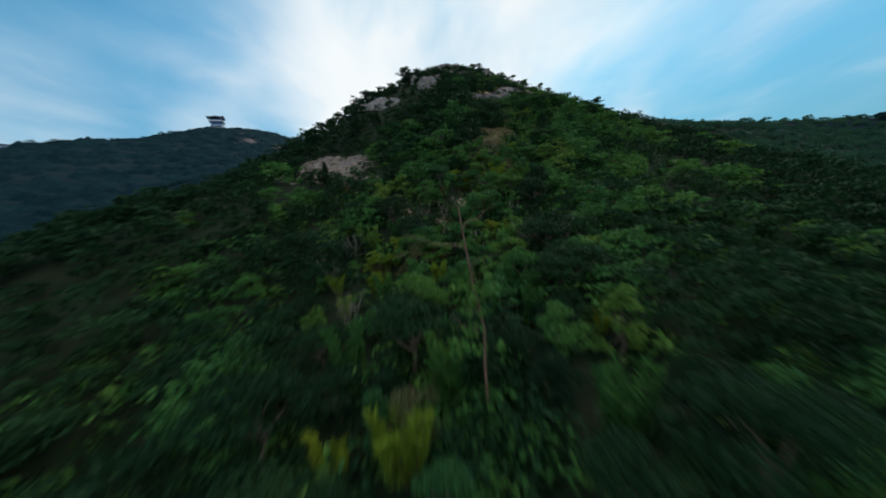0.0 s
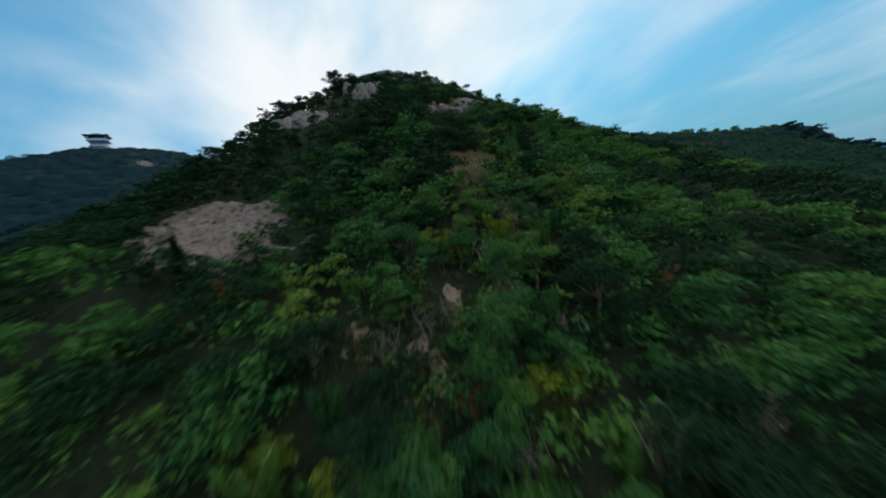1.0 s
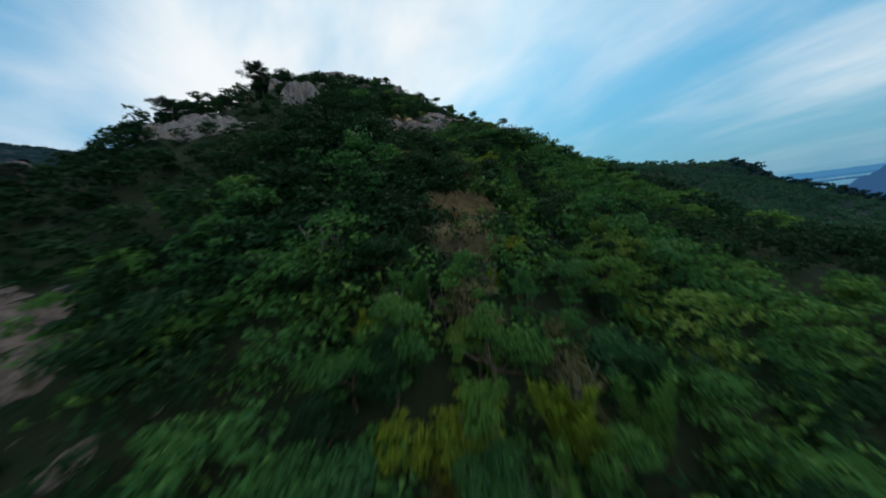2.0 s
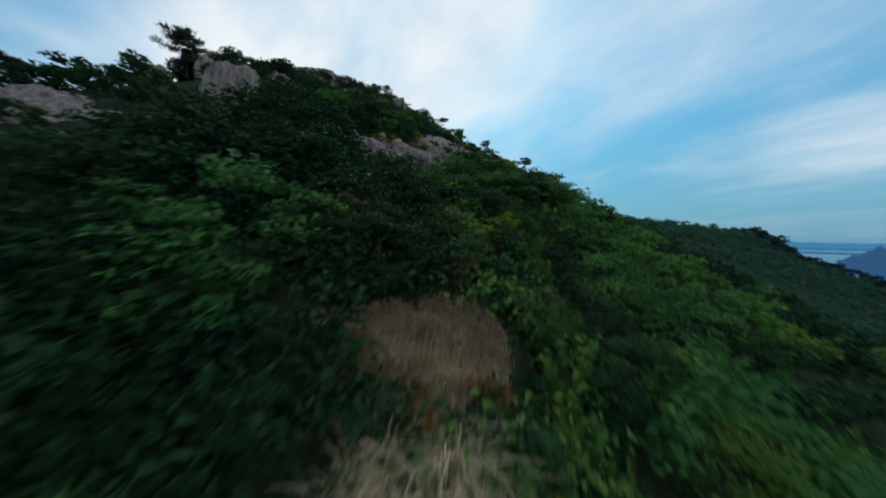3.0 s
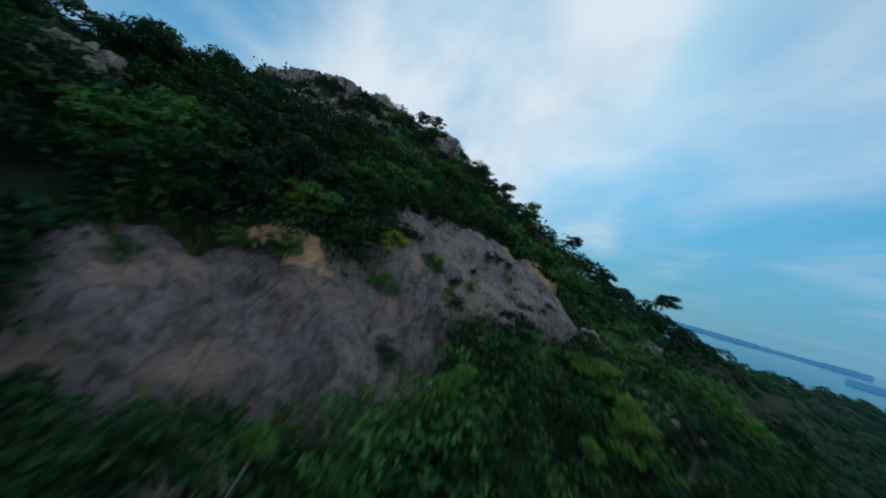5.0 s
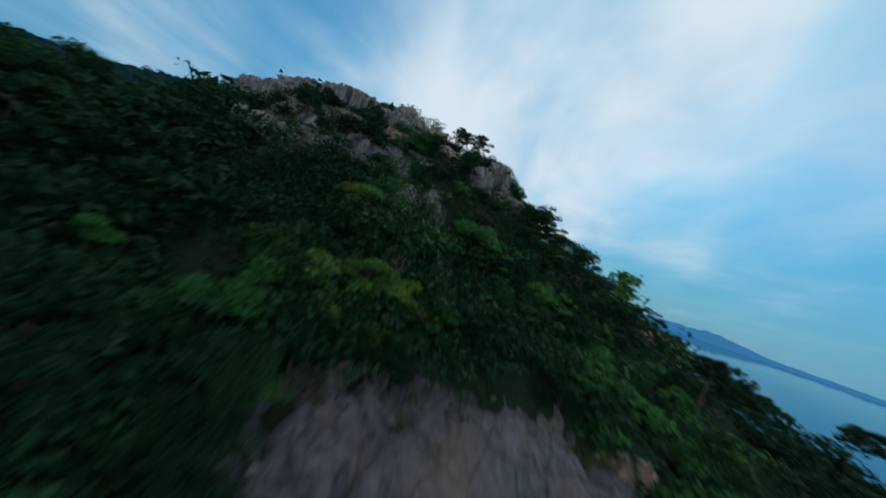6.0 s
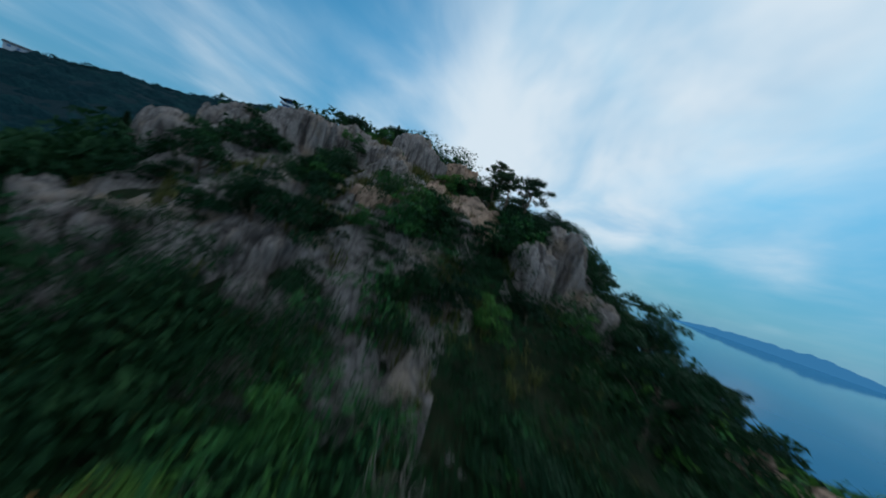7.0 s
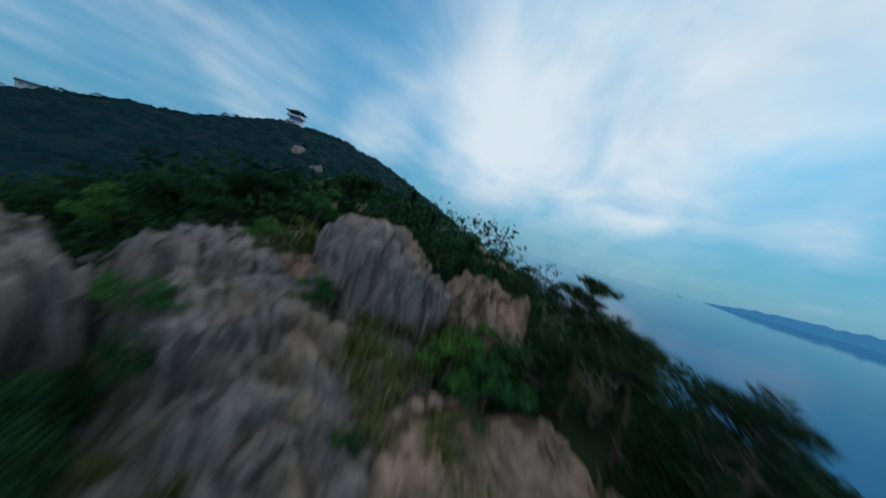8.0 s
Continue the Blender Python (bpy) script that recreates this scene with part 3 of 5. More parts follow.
bare_places([
        (20.8, 72.9, 6.6, 4.0, 26, 0.55, ROCK_SLAB, "outcrop", "broad grey rock slab with tan stains on the slope", 1.0, 14),
        (13.6, 67.1, 5.4, 2.6, 16, 0.45, ROCK_SLAB, "outcrop", "mauve grey weathered rock slab below the shrubs", 2.0, 14),
        (-15.5, 45.8, 10.0, 4.3, 139, 0.25, SCREE, "scree", "bare patch of pinkish tan broken rock", 3.0, 190),
        (-14.0, 39.4, 4.6, 2.4, 150, 0.25, SCREE, "scree", "bare patch of pinkish tan broken rock", 15.0, 60),
        (10.4, 49.4, 3.0, 1.9, 12, 0.10, DIRT, "bare_soil", "bare tan soil under dry straw", 4.0, 20),
        (12.9, 68.9, 1.8, 0.6, -18, 0.36, CLAY, "bare_soil", "orange tan soil ledge above the slab", 5.0, 0),
        (13.5, 89.3, 2.1, 1.6, 20, 0.5, ROCK_TAN, "outcrop", "tan earthy rock slope with dry grass", 6.0, 22)])
bare_places([
        (8.8, 86.8, 6.6, 5.6, 10, 0.30, ROCK, "outcrop", "grey weathered rock slope of the summit", 7.0, 60),
        (14.4, 82.6, 1.25, 0.8, 12, 0.30, ROCK, "outcrop", "broken grey rock under the shrubs", 8.0, 16),
        (31.0, 70.0, 4.4, 1.2, 158, 0.30, ROCK, "outcrop", "pale rock rib on the outer slope", 9.0, 8),
        (-8.5, 63.5, 5.0, 1.6, 150, 0.70, ROCK, "outcrop", "pale grey rocks along the spur", 10.0, 8),
        (2.6, 32.4, 1.3, 0.6, 80, 0.12, SOIL, "bare_soil", "small bare tan soil scar", 11.0, 5),
        (-2.8, 31.2, 1.1, 0.6, 80, 0.12, SOIL, "bare_soil", "small bare tan soil scar", 12.0, 4),
        (0.3, 29.3, 1.2, 0.6, 110, 0.12, SOIL, "bare_soil", "small bare tan soil scar", 13.0, 4),
        (24.3, 75.5, 1.5, 0.5, 26, 0.75, CLAY, "bare_soil", "orange tan soil along the slab's upper edge", 17.0, 0),
        (16.1, 72.7, 1.7, 1.3, 30, 0.50, ROCK_SLAB, "outcrop", "tan stained end of the rock slab", 16.0, 6),
        (31.0, 90.8, 4.6, 1.3, 3, 0.9, ROCK_TAN, "outcrop", "tan bare rock edge over the drop", 14.0, 8)])

COLUMN, FLUTED, BLOCK, SMALL = "tall grey fluted rock column", "large fluted grey summit rock", "grey weathered boulder among shrubs", "small angular grey boulder"
def crags(rows):
    for x, y, size, turn, seed, label, mat, top in rows:
        put_rock(x, y, size, turn, seed, label, mat, top)
        keep_bare(x, y, size[0] * 0.45, size[1] * 0.45, turn)


crags([
        (-1.6, 69.8, (2.2, 2.2, 4.0), 10, 1, COLUMN, ROCK, 28.6), (0.8, 66.4, (4.0, 2.6, 3.8), -14, 2, "broad grey weathered crag on the shoulder", ROCK, 26.8),
        (3.0, 70.8, (3.0, 2.0, 2.4), 20, 3, BLOCK, ROCK, 28.6), (-4.6, 68.6, (1.5, 1.4, 2.0), 0, 4, BLOCK, ROCK, None)])
# the crest, from west to east
crags([
        (1.9, 86.4, (4.2, 2.4, 3.6), 10, 5, "broken grey rock of the summit ridge", ROCK, 36.3), (4.1, 86.9, (4.2, 2.6, 4.4), -6, 27, FLUTED, ROCK, 37.4),
        (6.4, 87.4, (3.6, 2.6, 5.0), 12, 6, FLUTED, ROCK, 38.1), (8.1, 89.1, (3.4, 2.6, 5.6), 14, 7, "rounded fluted grey summit rock", ROCK, 38.3),
        (10.2, 91.5, (3.2, 2.4, 5.0), 18, 8, "upright fluted tan-grey rock", ROCK, 39.15), (8.7, 90.6, (1.7, 1.4, 2.6), 30, 28, "tan weathered boulder in shrubs", ROCK_TAN, 38.2),
        (12.4, 91.9, (2.2, 1.5, 3.0), -20, 29, "tan weathered boulder in shrubs", ROCK_TAN, 38.5)])
# the south-west face below the crest
crags([
        (10.8, 88.2, (3.2, 2.2, 4.0), -12, 30, "layered grey rock with ledges", ROCK, 37.1), (9.6, 88.9, (3.0, 2.2, 4.2), 18, 15, "layered grey rock with ledges", ROCK, 37.75),
        (11.4, 86.2, (2.0, 1.5, 2.0), 22, 19, SMALL, ROCK_TAN, 35.6), (9.6, 84.2, (2.2, 1.6, 2.4), -16, 31, BLOCK, ROCK, 35.2), (12.2, 88.8, (1.5, 1.2, 1.8), 40, 32, SMALL, ROCK_TAN, 36.7),
        (5.6, 85.0, (2.6, 1.8, 2.8), 14, 33, BLOCK, ROCK, 36.0), (4.0, 84.4, (2.2, 1.6, 2.2), -14, 18, BLOCK, ROCK, None),
        (6.5, 81.4, (4.4, 2.2, 4.2), -12, 9, "grooved grey rock with flat ledges", ROCK, 33.2), (10.6, 82.7, (2.0, 1.5, 2.6), 20, 10, BLOCK, ROCK, 33.75),
        (13.0, 83.1, (1.2, 0.9, 1.0), -24, 11, SMALL, ROCK, 33.1), (11.7, 82.1, (1.7, 1.1, 1.3), 12, 12, SMALL, ROCK, 32.7), (8.6, 80.4, (1.7, 1.3, 1.6), 30, 34, SMALL, ROCK, 31.9)])
# the cliff over the sea side
crags([
        (18.4, 90.2, (2.7, 2.8, 6.4), -25, 13, "dark grey cliff block over the drop", ROCK, 36.5), (17.2, 88.6, (2.4, 2.2, 5.0), 15, 35, "dark grey cliff block over the drop", ROCK, 35.6),
        (19.8, 89.2, (1.8, 1.8, 4.2), 12, 20, "dark grey cliff block over the drop", ROCK, 34.4),
        (11.6, 95.6, (2.0, 1.6, 1.8), 12, 16, "tan weathered boulder in shrubs", ROCK_TAN, None), (3.5, 96.4, (2.4, 1.4, 1.3), 0, 17, "pale boulder on the ridge", ROCK_TAN, None),
        (7.0, 94.2, (2.0, 1.2, 1.8), 8, 36, "pale boulder on the ridge", ROCK_TAN, 39.4)])
# round the slab and on the lower slope
crags([
        (15.7, 74.0, (1.4, 1.0, 1.3), 0, 21, "pale boulder at the slab's edge", ROCK_TAN, 25.6), (24.6, 77.6, (2.4, 1.4, 1.3), 30, 22, "tan weathered boulder above the slab", ROCK_TAN, 25.3),
        (26.6, 72.2, (2.0, 1.4, 1.6), 10, 23, "grey boulder on the outer slope", ROCK, None), (33.3, 76.7, (3.0, 2.0, 2.8), 15, 37, "grey boulder on the outer slope", ROCK, None), (17.6, 70.8, (1.0, 0.8, 0.9), 0, 24, SMALL, ROCK, None),
        (-4.0, 48.1, (1.8, 0.9, 0.9), 20, 25, "small pale boulder in shrubs", ROCK_TAN, None), (-13.0, 66.4, (2.4, 1.6, 1.6), -20, 26, BLOCK, ROCK, None)])
outcrop("outcrop", -121, 213, 2.6, 5.6, 30, 0.8, ROCK_SLAB, "pale rock scar on the far hillside", 21.0, "rock", 0.9, 40, 50)
keep_bare(-121, 213, 6, 9, 30)
outcrop("outcrop", -102, 209, 3.4, 2.6, 10, 1.0, ROCK_SLAB, "small pale rock scar on the far hillside", 22.0, "rock", 0.8, 30, 24)
keep_bare(-102, 209, 4, 3, 10)


# ---- plants ----
def broadleaf(seed, radius, height, leaves, leaf_size, clumps_n=17, loose=0.7):
    """A bushy tree: trunk with limbs, and a crown of leaf clumps. Returns the wood and the leaves."""
    rng = np.random.default_rng(seed)
    clumps = []
    stretch = rng.uniform(0.75, 1.25)
    for i in range(clumps_n):
        a, up = rng.uniform(0, 2 * math.pi), rng.uniform(-0.55, 1.0)
        flat = math.sqrt(max(0.0, 1 - up * up * 0.85))
        r = radius * rng.uniform(0.40, 0.92) * flat
        clumps.append((r * math.cos(a) * stretch, r * math.sin(a) / stretch, height * (0.44 + 0.40 * up) + rng.normal(0, 0.16), radius * rng.uniform(0.17, 0.42)))
    clumps.append((0, 0, height * 0.76, radius * 0.36))
    crown = clump_leaves(clumps, leaves, leaf_size, leaf_size * 0.58, rng, 0.62, loose)
    top = np.array([rng.normal(0, 0.15), rng.normal(0, 0.15), height * 0.45])
    wood = [limb((0, 0, -0.5), top, 0.055 * height ** 0.7, 0.03 * height ** 0.7, rng)]
    for c in clumps[:6]:
        wood.append(limb(top * rng.uniform(0.6, 1.0), np.array(c[:3]) * (0.92, 0.92, 0.95), 0.028 * height ** 0.7, 0.010, rng, steps=3, sides=4))
    return joined(wood), crown


def sapling(seed, height, stems, leaves):
    """Upright feathery stems with narrow leaves that point up and out."""
    rng = np.random.default_rng(seed)
    wood, spots, ways = [], [], []
    for k in range(stems):
        a, lean = rng.uniform(0, 2 * math.pi), rng.uniform(0.05, 0.42)
        h = height * rng.uniform(0.55, 1.0)
        foot = np.array([math.cos(a) * 0.3, math.sin(a) * 0.3, -0.2]) * rng.uniform(0.2, 1.3)
        tip = foot + np.array([math.cos(a) * lean * h, math.sin(a) * lean * h, h])
        wood.append(limb(foot, tip, 0.022, 0.006, rng, 0.06, 3, 4))
        m = leaves // stems
        s = rng.uniform(0.25, 1.05, m)
        reach = rng.uniform(0.0, 0.30, m) * (1.15 - s) ** 0.5
        b = rng.uniform(0, 2 * math.pi, m)
        out = np.stack([np.cos(b), np.sin(b), 0.9 + 0 * b], 1)
        spots.append(foot + (tip - foot) * s[:, None] + out * reach[:, None])
        ways.append(out)
    spots, ways = np.concatenate(spots), np.concatenate(ways)
    side = np.cross(ways, rng.normal(0, 1, ways.shape))
    return joined(wood), leaf_tris(spots, side, 0.24, 0.065, rng, 0.3, ways)


def pine(seed, height, spread, leaves, wind=0.35):
    """A weather-beaten pine: bent trunk, bare lower limbs and uneven layers of needles."""
    rng = np.random.default_rng(seed)
    bend = rng.uniform(0, 2 * math.pi)
    pts = [np.array([0, 0, -1.8])]
    for s in np.linspace(0.15, 1, 6):
        pts.append(np.array([wind * height * 0.5 * s * s + 0.03 * math.sin(5 * s + bend) * height, 0.03 * math.cos(4 * s + bend) * height, height * s * 0.92]))
    wood = [tube(pts, list(np.linspace(0.045, 0.015, len(pts)) * height ** 0.8), 7)]
    pads = []
    for k in range(16):
        s = 0.52 + 0.48 * (k / 15) ** 0.8
        i = min(int(s * 6), 5)
        start = pts[i] + (pts[i + 1] - pts[i]) * (s * 6 - i)
        a = k * 2.4 + rng.normal(0, 0.5)
        reach = spread * (1.1 - 0.75 * abs(s - 0.62) - 0.35 * (s > 0.9)) * rng.uniform(0.35, 1.0)
        end = start + np.array([math.cos(a) * reach + wind * reach * 0.6, math.sin(a) * reach, reach * rng.uniform(-0.05, 0.38)])
        wood.append(limb(start, end, 0.018 * height ** 0.8, 0.006, rng, 0.25, 4, 4))
        for q in (0.45, 0.72, 0.95):
            c = start + (end - start) * q
            pads.append((*(c + rng.normal(0, 0.10, 3) * spread * 0.5 + (0, 0, 0.07)), spread * rng.uniform(0.12, 0.28)))
    clumps = np.array(pads)
    pick = rng.choice(len(clumps), leaves)
    way = rng.normal(0, 1, (leaves, 3))
    way /= np.linalg.norm(way, axis=1)[:, None]
    way[:, 2] = way[:, 2] * 0.34 + 0.06
    c = clumps[pick, :3] + way * (clumps[pick, 3] * rng.uniform(0.25, 1.15, leaves))[:, None]
    return joined(wood), leaf_tris(c, rng.normal(0, 1, (leaves, 3)), 0.21, 0.045, rng, 0.2, way + np.array([0, 0, 0.55]))


def cone_tree(seed, height, radius, leaves):
    """A narrow evergreen with upturned sprays."""
    rng = np.random.default_rng(seed)
    wood = limb((0, 0, -0.4), (0.05, 0, height * 0.95), 0.05 * height ** 0.7, 0.01, rng, 0.04)
    s = rng.uniform(0, 1, leaves) ** 0.75
    a = rng.uniform(0, 2 * math.pi, leaves)
    r = radius * (1.02 - s) * rng.uniform(0.45, 1.15, leaves) * (0.75 + 0.35 * np.sin(a * 3 + s * 17))
    c = np.stack([r * np.cos(a), r * np.sin(a), height * (0.06 + 0.94 * s)], 1)
    out = np.stack([np.cos(a), np.sin(a), np.full(leaves, 0.5)], 1)
    return wood, leaf_tris(c, rng.normal(0, 1, (leaves, 3)), 0.20, 0.06, rng, 0.2, out)


def bare_shrub(seed, height, stems):
    """A leafless grey shrub of forking stems."""
    rng = np.random.default_rng(seed)
    wood = []
    for k in range(stems):
        a = rng.uniform(0, 2 * math.pi)
        top = np.array([math.cos(a) * height * rng.uniform(0.1, 0.5), math.sin(a) * height * rng.uniform(0.1, 0.5), height * rng.uniform(0.7, 1.0)])
        wood.append(limb((math.cos(a) * 0.05, math.sin(a) * 0.05, -0.2), top, 0.028, 0.008, rng, 0.15, 4, 4))
        for _ in range(4):
            s = rng.uniform(0.35, 0.9)
            start = top * s
            wood.append(limb(start, start + np.array([rng.normal(0, 0.25), rng.normal(0, 0.25), rng.uniform(0.2, 0.5)]) * height * 0.5, 0.012, 0.004, rng, 0.15, 2, 3))
    return joined(wood)


class Kind:
    """Plants of one kind: the first is built from its parts, the others are copies of it."""

    def __init__(self, name, parts, label, category, group):
        self.root, self.used = tagged(new(name), label, category, group), False
        for part_name, (v, f), mat, part_label in parts:
            piece(part_name, mesh_from(part_name, v, f, [mat]), self.root, part_label)

    def put(self, x, y, turn=0.0, scale=1.0, z=None, tall=1.0):
        m = pose(x, y, ground_at(x, y) if z is None else z, 0, 0, turn) @ Matrix.Diagonal((scale, scale, scale * tall, 1))
        if not self.used:
            self.root.matrix_basis, self.used = m, True
            return self.root
        # the copy takes the pose m alone, whatever size the first one has
        keep = self.root.matrix_basis.copy()
        self.root.matrix_basis = Matrix()
        ob = copy_thing(self.root, m)
        self.root.matrix_basis = keep
        return ob


def leafy(name, stem, seed, radius, height, leaves, size, mat, label, category, group, bark=None):
    wood, crown = broadleaf(seed, radius, height, leaves, size)
    return Kind(name, [(stem, wood, bark or BARK, ""), ("crown", crown, mat, "")], label, category, group)


SLOPE = "trees of the slope"
GREEN = [leafy("tree", "trunk", 11, 1.75, 3.1, 3700, 0.140, LEAF, "bushy green broadleaf tree on the wooded slope", "tree", SLOPE),
         leafy("tree", "trunk", 12, 2.05, 3.4, 4200, 0.145, LEAF, "wide green broadleaf tree on the wooded slope", "tree", SLOPE),
         leafy("tree", "trunk", 13, 1.35, 2.6, 2900, 0.13, LEAF, "small green broadleaf tree on the wooded slope", "tree", SLOPE),
         leafy("tree", "trunk", 20, 1.2, 3.5, 2900, 0.13, LEAF, "slender green broadleaf tree on the wooded slope", "tree", SLOPE)]
FRESH = leafy("tree", "trunk", 25, 1.5, 2.9, 3000, 0.14, LEAF_FRESH, "fresh yellow-green broadleaf tree on the spine of the slope", "tree", SLOPE)
DARK = [leafy("tree", "trunk", 14, 1.9, 3.6, 3700, 0.145, LEAF_DARK_SHADE, "dark green broadleaf tree on the wooded slope", "tree", SLOPE),
        leafy("tree", "trunk", 15, 1.6, 2.9, 3200, 0.14, LEAF_DARK_SHADE, "dark green leafy tree in the woods", "tree", SLOPE),
        leafy("tree", "trunk", 21, 1.25, 3.4, 2900, 0.13, LEAF_DARK_SHADE, "slender dark green tree in the woods", "tree", SLOPE)]
OLIVE = leafy("tree", "trunk", 22, 1.4, 2.5, 1900, 0.13, LEAF_DRY, "thin greyish olive tree with sparse leaves", "tree", SLOPE, BARK_PALE)
LIME = leafy("shrub", "stem", 16, 1.1, 1.8, 1700, 0.12, LEAF_LIME, "bright yellow-green leafy shrub", "shrub", "yellow-green shrubs")
RUST = leafy("shrub", "stem", 17, 0.9, 1.3, 1100, 0.15, LEAF_RUST, "rusty brown half-dry shrub", "shrub", "dry shrubs")
BUSH = leafy("shrub", "stem", 18, 0.85, 1.15, 2100, 0.082, LEAF, "low green shrub growing among rocks", "shrub", "low shrubs")
BUSH_DARK = leafy("shrub", "stem", 19, 0.8, 1.1, 2100, 0.082, LEAF_DARK_SHADE, "low dark green shrub growing among rocks", "shrub", "low shrubs")
BIG_BUSH = leafy("shrub", "stem", 27, 1.5, 2.0, 6400, 0.088, LEAF_DARK_SHADE, "tall dense dark green shrub on the ridge", "shrub", "tall shrubs")
wood, crown = sapling(23, 2.3, 11, 1500)
FEATHER = Kind("sapling", [("stem", wood, BARK, ""), ("crown", crown, LEAF, "")], "upright feathery green sapling on the ridge", "sapling", "feathery saplings")
wood, crown = sapling(24, 1.8, 10, 1300)
FEATHER_LIME = Kind("sapling", [("stem", wood, BARK, ""), ("crown", crown, LEAF_LIME, "")], "upright feathery yellow-green sapling on the ridge", "sapling", "feathery saplings")
PINES = []
for seed, height, spread, wind in [(31, 3.2, 1.7, 0.40), (32, 2.6, 1.4, 0.2), (33, 3.6, 1.5, 0.3), (34, 2.2, 1.7, 0.5)]:
    wood, crown = pine(seed, height, spread, 3800, wind)
    PINES.append(Kind("pine", [("trunk", wood, BARK, ""), ("crown", crown, NEEDLE, "uneven layers of dark needles")], "windswept dark green pine on the skyline", "pine", "windswept pines"))
wood, crown = cone_tree(41, 2.6, 0.75, 2400)
CONE = Kind("conifer", [("trunk", wood, BARK, ""), ("crown", crown, NEEDLE, "")], "narrow dark green conical evergreen", "conifer", "narrow evergreens")
TWIGS = Kind("dead_shrub", [("stem", bare_shrub(51, 2.2, 8), BARK_PALE, "")], "leafless pale grey shrub", "shrub", "leafless shrubs")
rng = np.random.default_rng(61)
crown = broadleaf(62, 1.0, 6.6, 420, 0.20)[1]
wood = joined([limb((0, 0, -0.6), (-0.35, 0.1, 7.2), 0.062, 0.025, rng, 0.02, 6, 7)] + [limb((-0.3 * s, 0, 7.0 * s), (rng.normal(0, 0.8), rng.normal(0, 0.8), 7.0 * s + 0.6), 0.025, 0.008, rng) for s in (0.45, 0.55, 0.65, 0.75, 0.85, 0.93)])
POLE = Kind("tree", [("trunk", wood, BARK_RED, "long bare reddish trunk"), ("crown", crown, LEAF, "sparse leaves")], "tall thin half-bare tree over the canopy", "tree", "")

# single trees that stand out: kind, place, turn, size, height of the tip
TIP = (3.1, 2.5, 3.5, 2.1)
for k, x, y, turn, scale, top in [(0, 16.2, 89.9, 100, 0.62, 38.1), (3, -2.9, 70.8, 200, 1.25, 30.6), (1, 30.1, 82.8, 20, 0.65, 28.4), (3, 49.6, 93.5, 0, 1.2, 26.0),
                                  (1, 25.3, 65.4, 60, 0.55, 21.4), (3, -11.8, 68.1, 170, 0.95, 26.0), (0, -20.5, 62.5, 160, 0.9, None), (1, -7.2, 69.4, 150, 0.8, None),
                                  (2, 33.5, 86.0, 0, 0.8, None), (0, 37.5, 89.5, 30, 0.8, None), (3, 26.8, 80.6, 0, 0.8, None), (1, 53.5, 97.5, 0, 0.9, None),
                                  (2, 14.3, 91.6, 80, 0.50, 39.0), (3, 15.2, 91.2, 200, 0.6, 38.3),
                                  (3, 62, 99, 0, 1.1, None), (1, 44.5, 88, 0, 0.9, None)]:
    foot = ground_at(x, y) - 0.3
    tall = 1.0 if top is None else min(1.15, max(0.7, (top - foot) / (TIP[k] * scale)))
    PINES[k].put(x, y, turn, scale, foot if top is None else max(foot, top - TIP[k] * scale * tall), tall)
for x, y, scale in [(-12.3, 35.4, 1.25), (-1.5, 86, 0.7), (28, 81.5, 0.7), (45, 90, 0.9)]:
    CONE.put(x, y, scale * 90, scale)
POLE.put(0.95, 9.1, 0, 1.0)
keep_bare(0.8, 8.2, 1.3, 1.5, 0)
for x, y, scale in [(-5.1, 22.8, 1.0), (4.4, 26.2, 0.8), (3.9, 37.0, 1.0), (5.2, 37.6, 0.9), (15.4, 55.0, 1.2), (16.5, 75.8, 0.6), (15.8, 70.8, 0.7), (17.8, 71.8, 0.4), (11.6, 45.0, 0.8), (-7.9, 27.4, 0.9), (11.8, 70.6, 0.5), (15.6, 60.4, 1.0), (-3.5, 24.9, 0.9), (2.2, 37.3, 0.9), (4.4, 37.0, 1.0), (4.3, 35.8, 0.9), (8.3, 35.9, 0.8), (17.8, 57.0, 1.2), (-6.2, 26.4, 0.8)]:
    LIME.put(x, y, x * 37, scale)
for x, y, scale in [(-6.2, 25.6, 1.0), (-0.6, 23.4, 1.0), (1.6, 26.6, 0.8), (9.2, 47.4, 0.9), (11.6, 47.6, 0.9), (13.0, 79.2, 0.9), (17.0, 77.2, 0.8), (9.0, 86.2, 0.5), (-10.0, 34.0, 1.0), (0.5, 34.0, 0.9), (24.0, 40.0, 1.0), (14.6, 30.0, 1.0)]:
    RUST.put(x, y, x * 53, scale)
for x, y, scale in [(5.4, 34.1, 1.1), (0.9, 35.9, 1.0), (11.0, 46.4, 0.9), (13.6, 79.6, 0.6), (15.8, 77.6, 0.65), (17.2, 79.0, 0.6), (1.4, 44.3, 1.3), (-2.6, 24.5, 0.9), (5.6, 41.0, 1.0), (13.8, 92.6, 0.7), (14.9, 92.0, 0.6), (16.9, 74.6, 0.5), (2.2, 87.4, 0.6), (0.4, 86.6, 0.6)]:
    TWIGS.put(x, y, x * 71, scale)
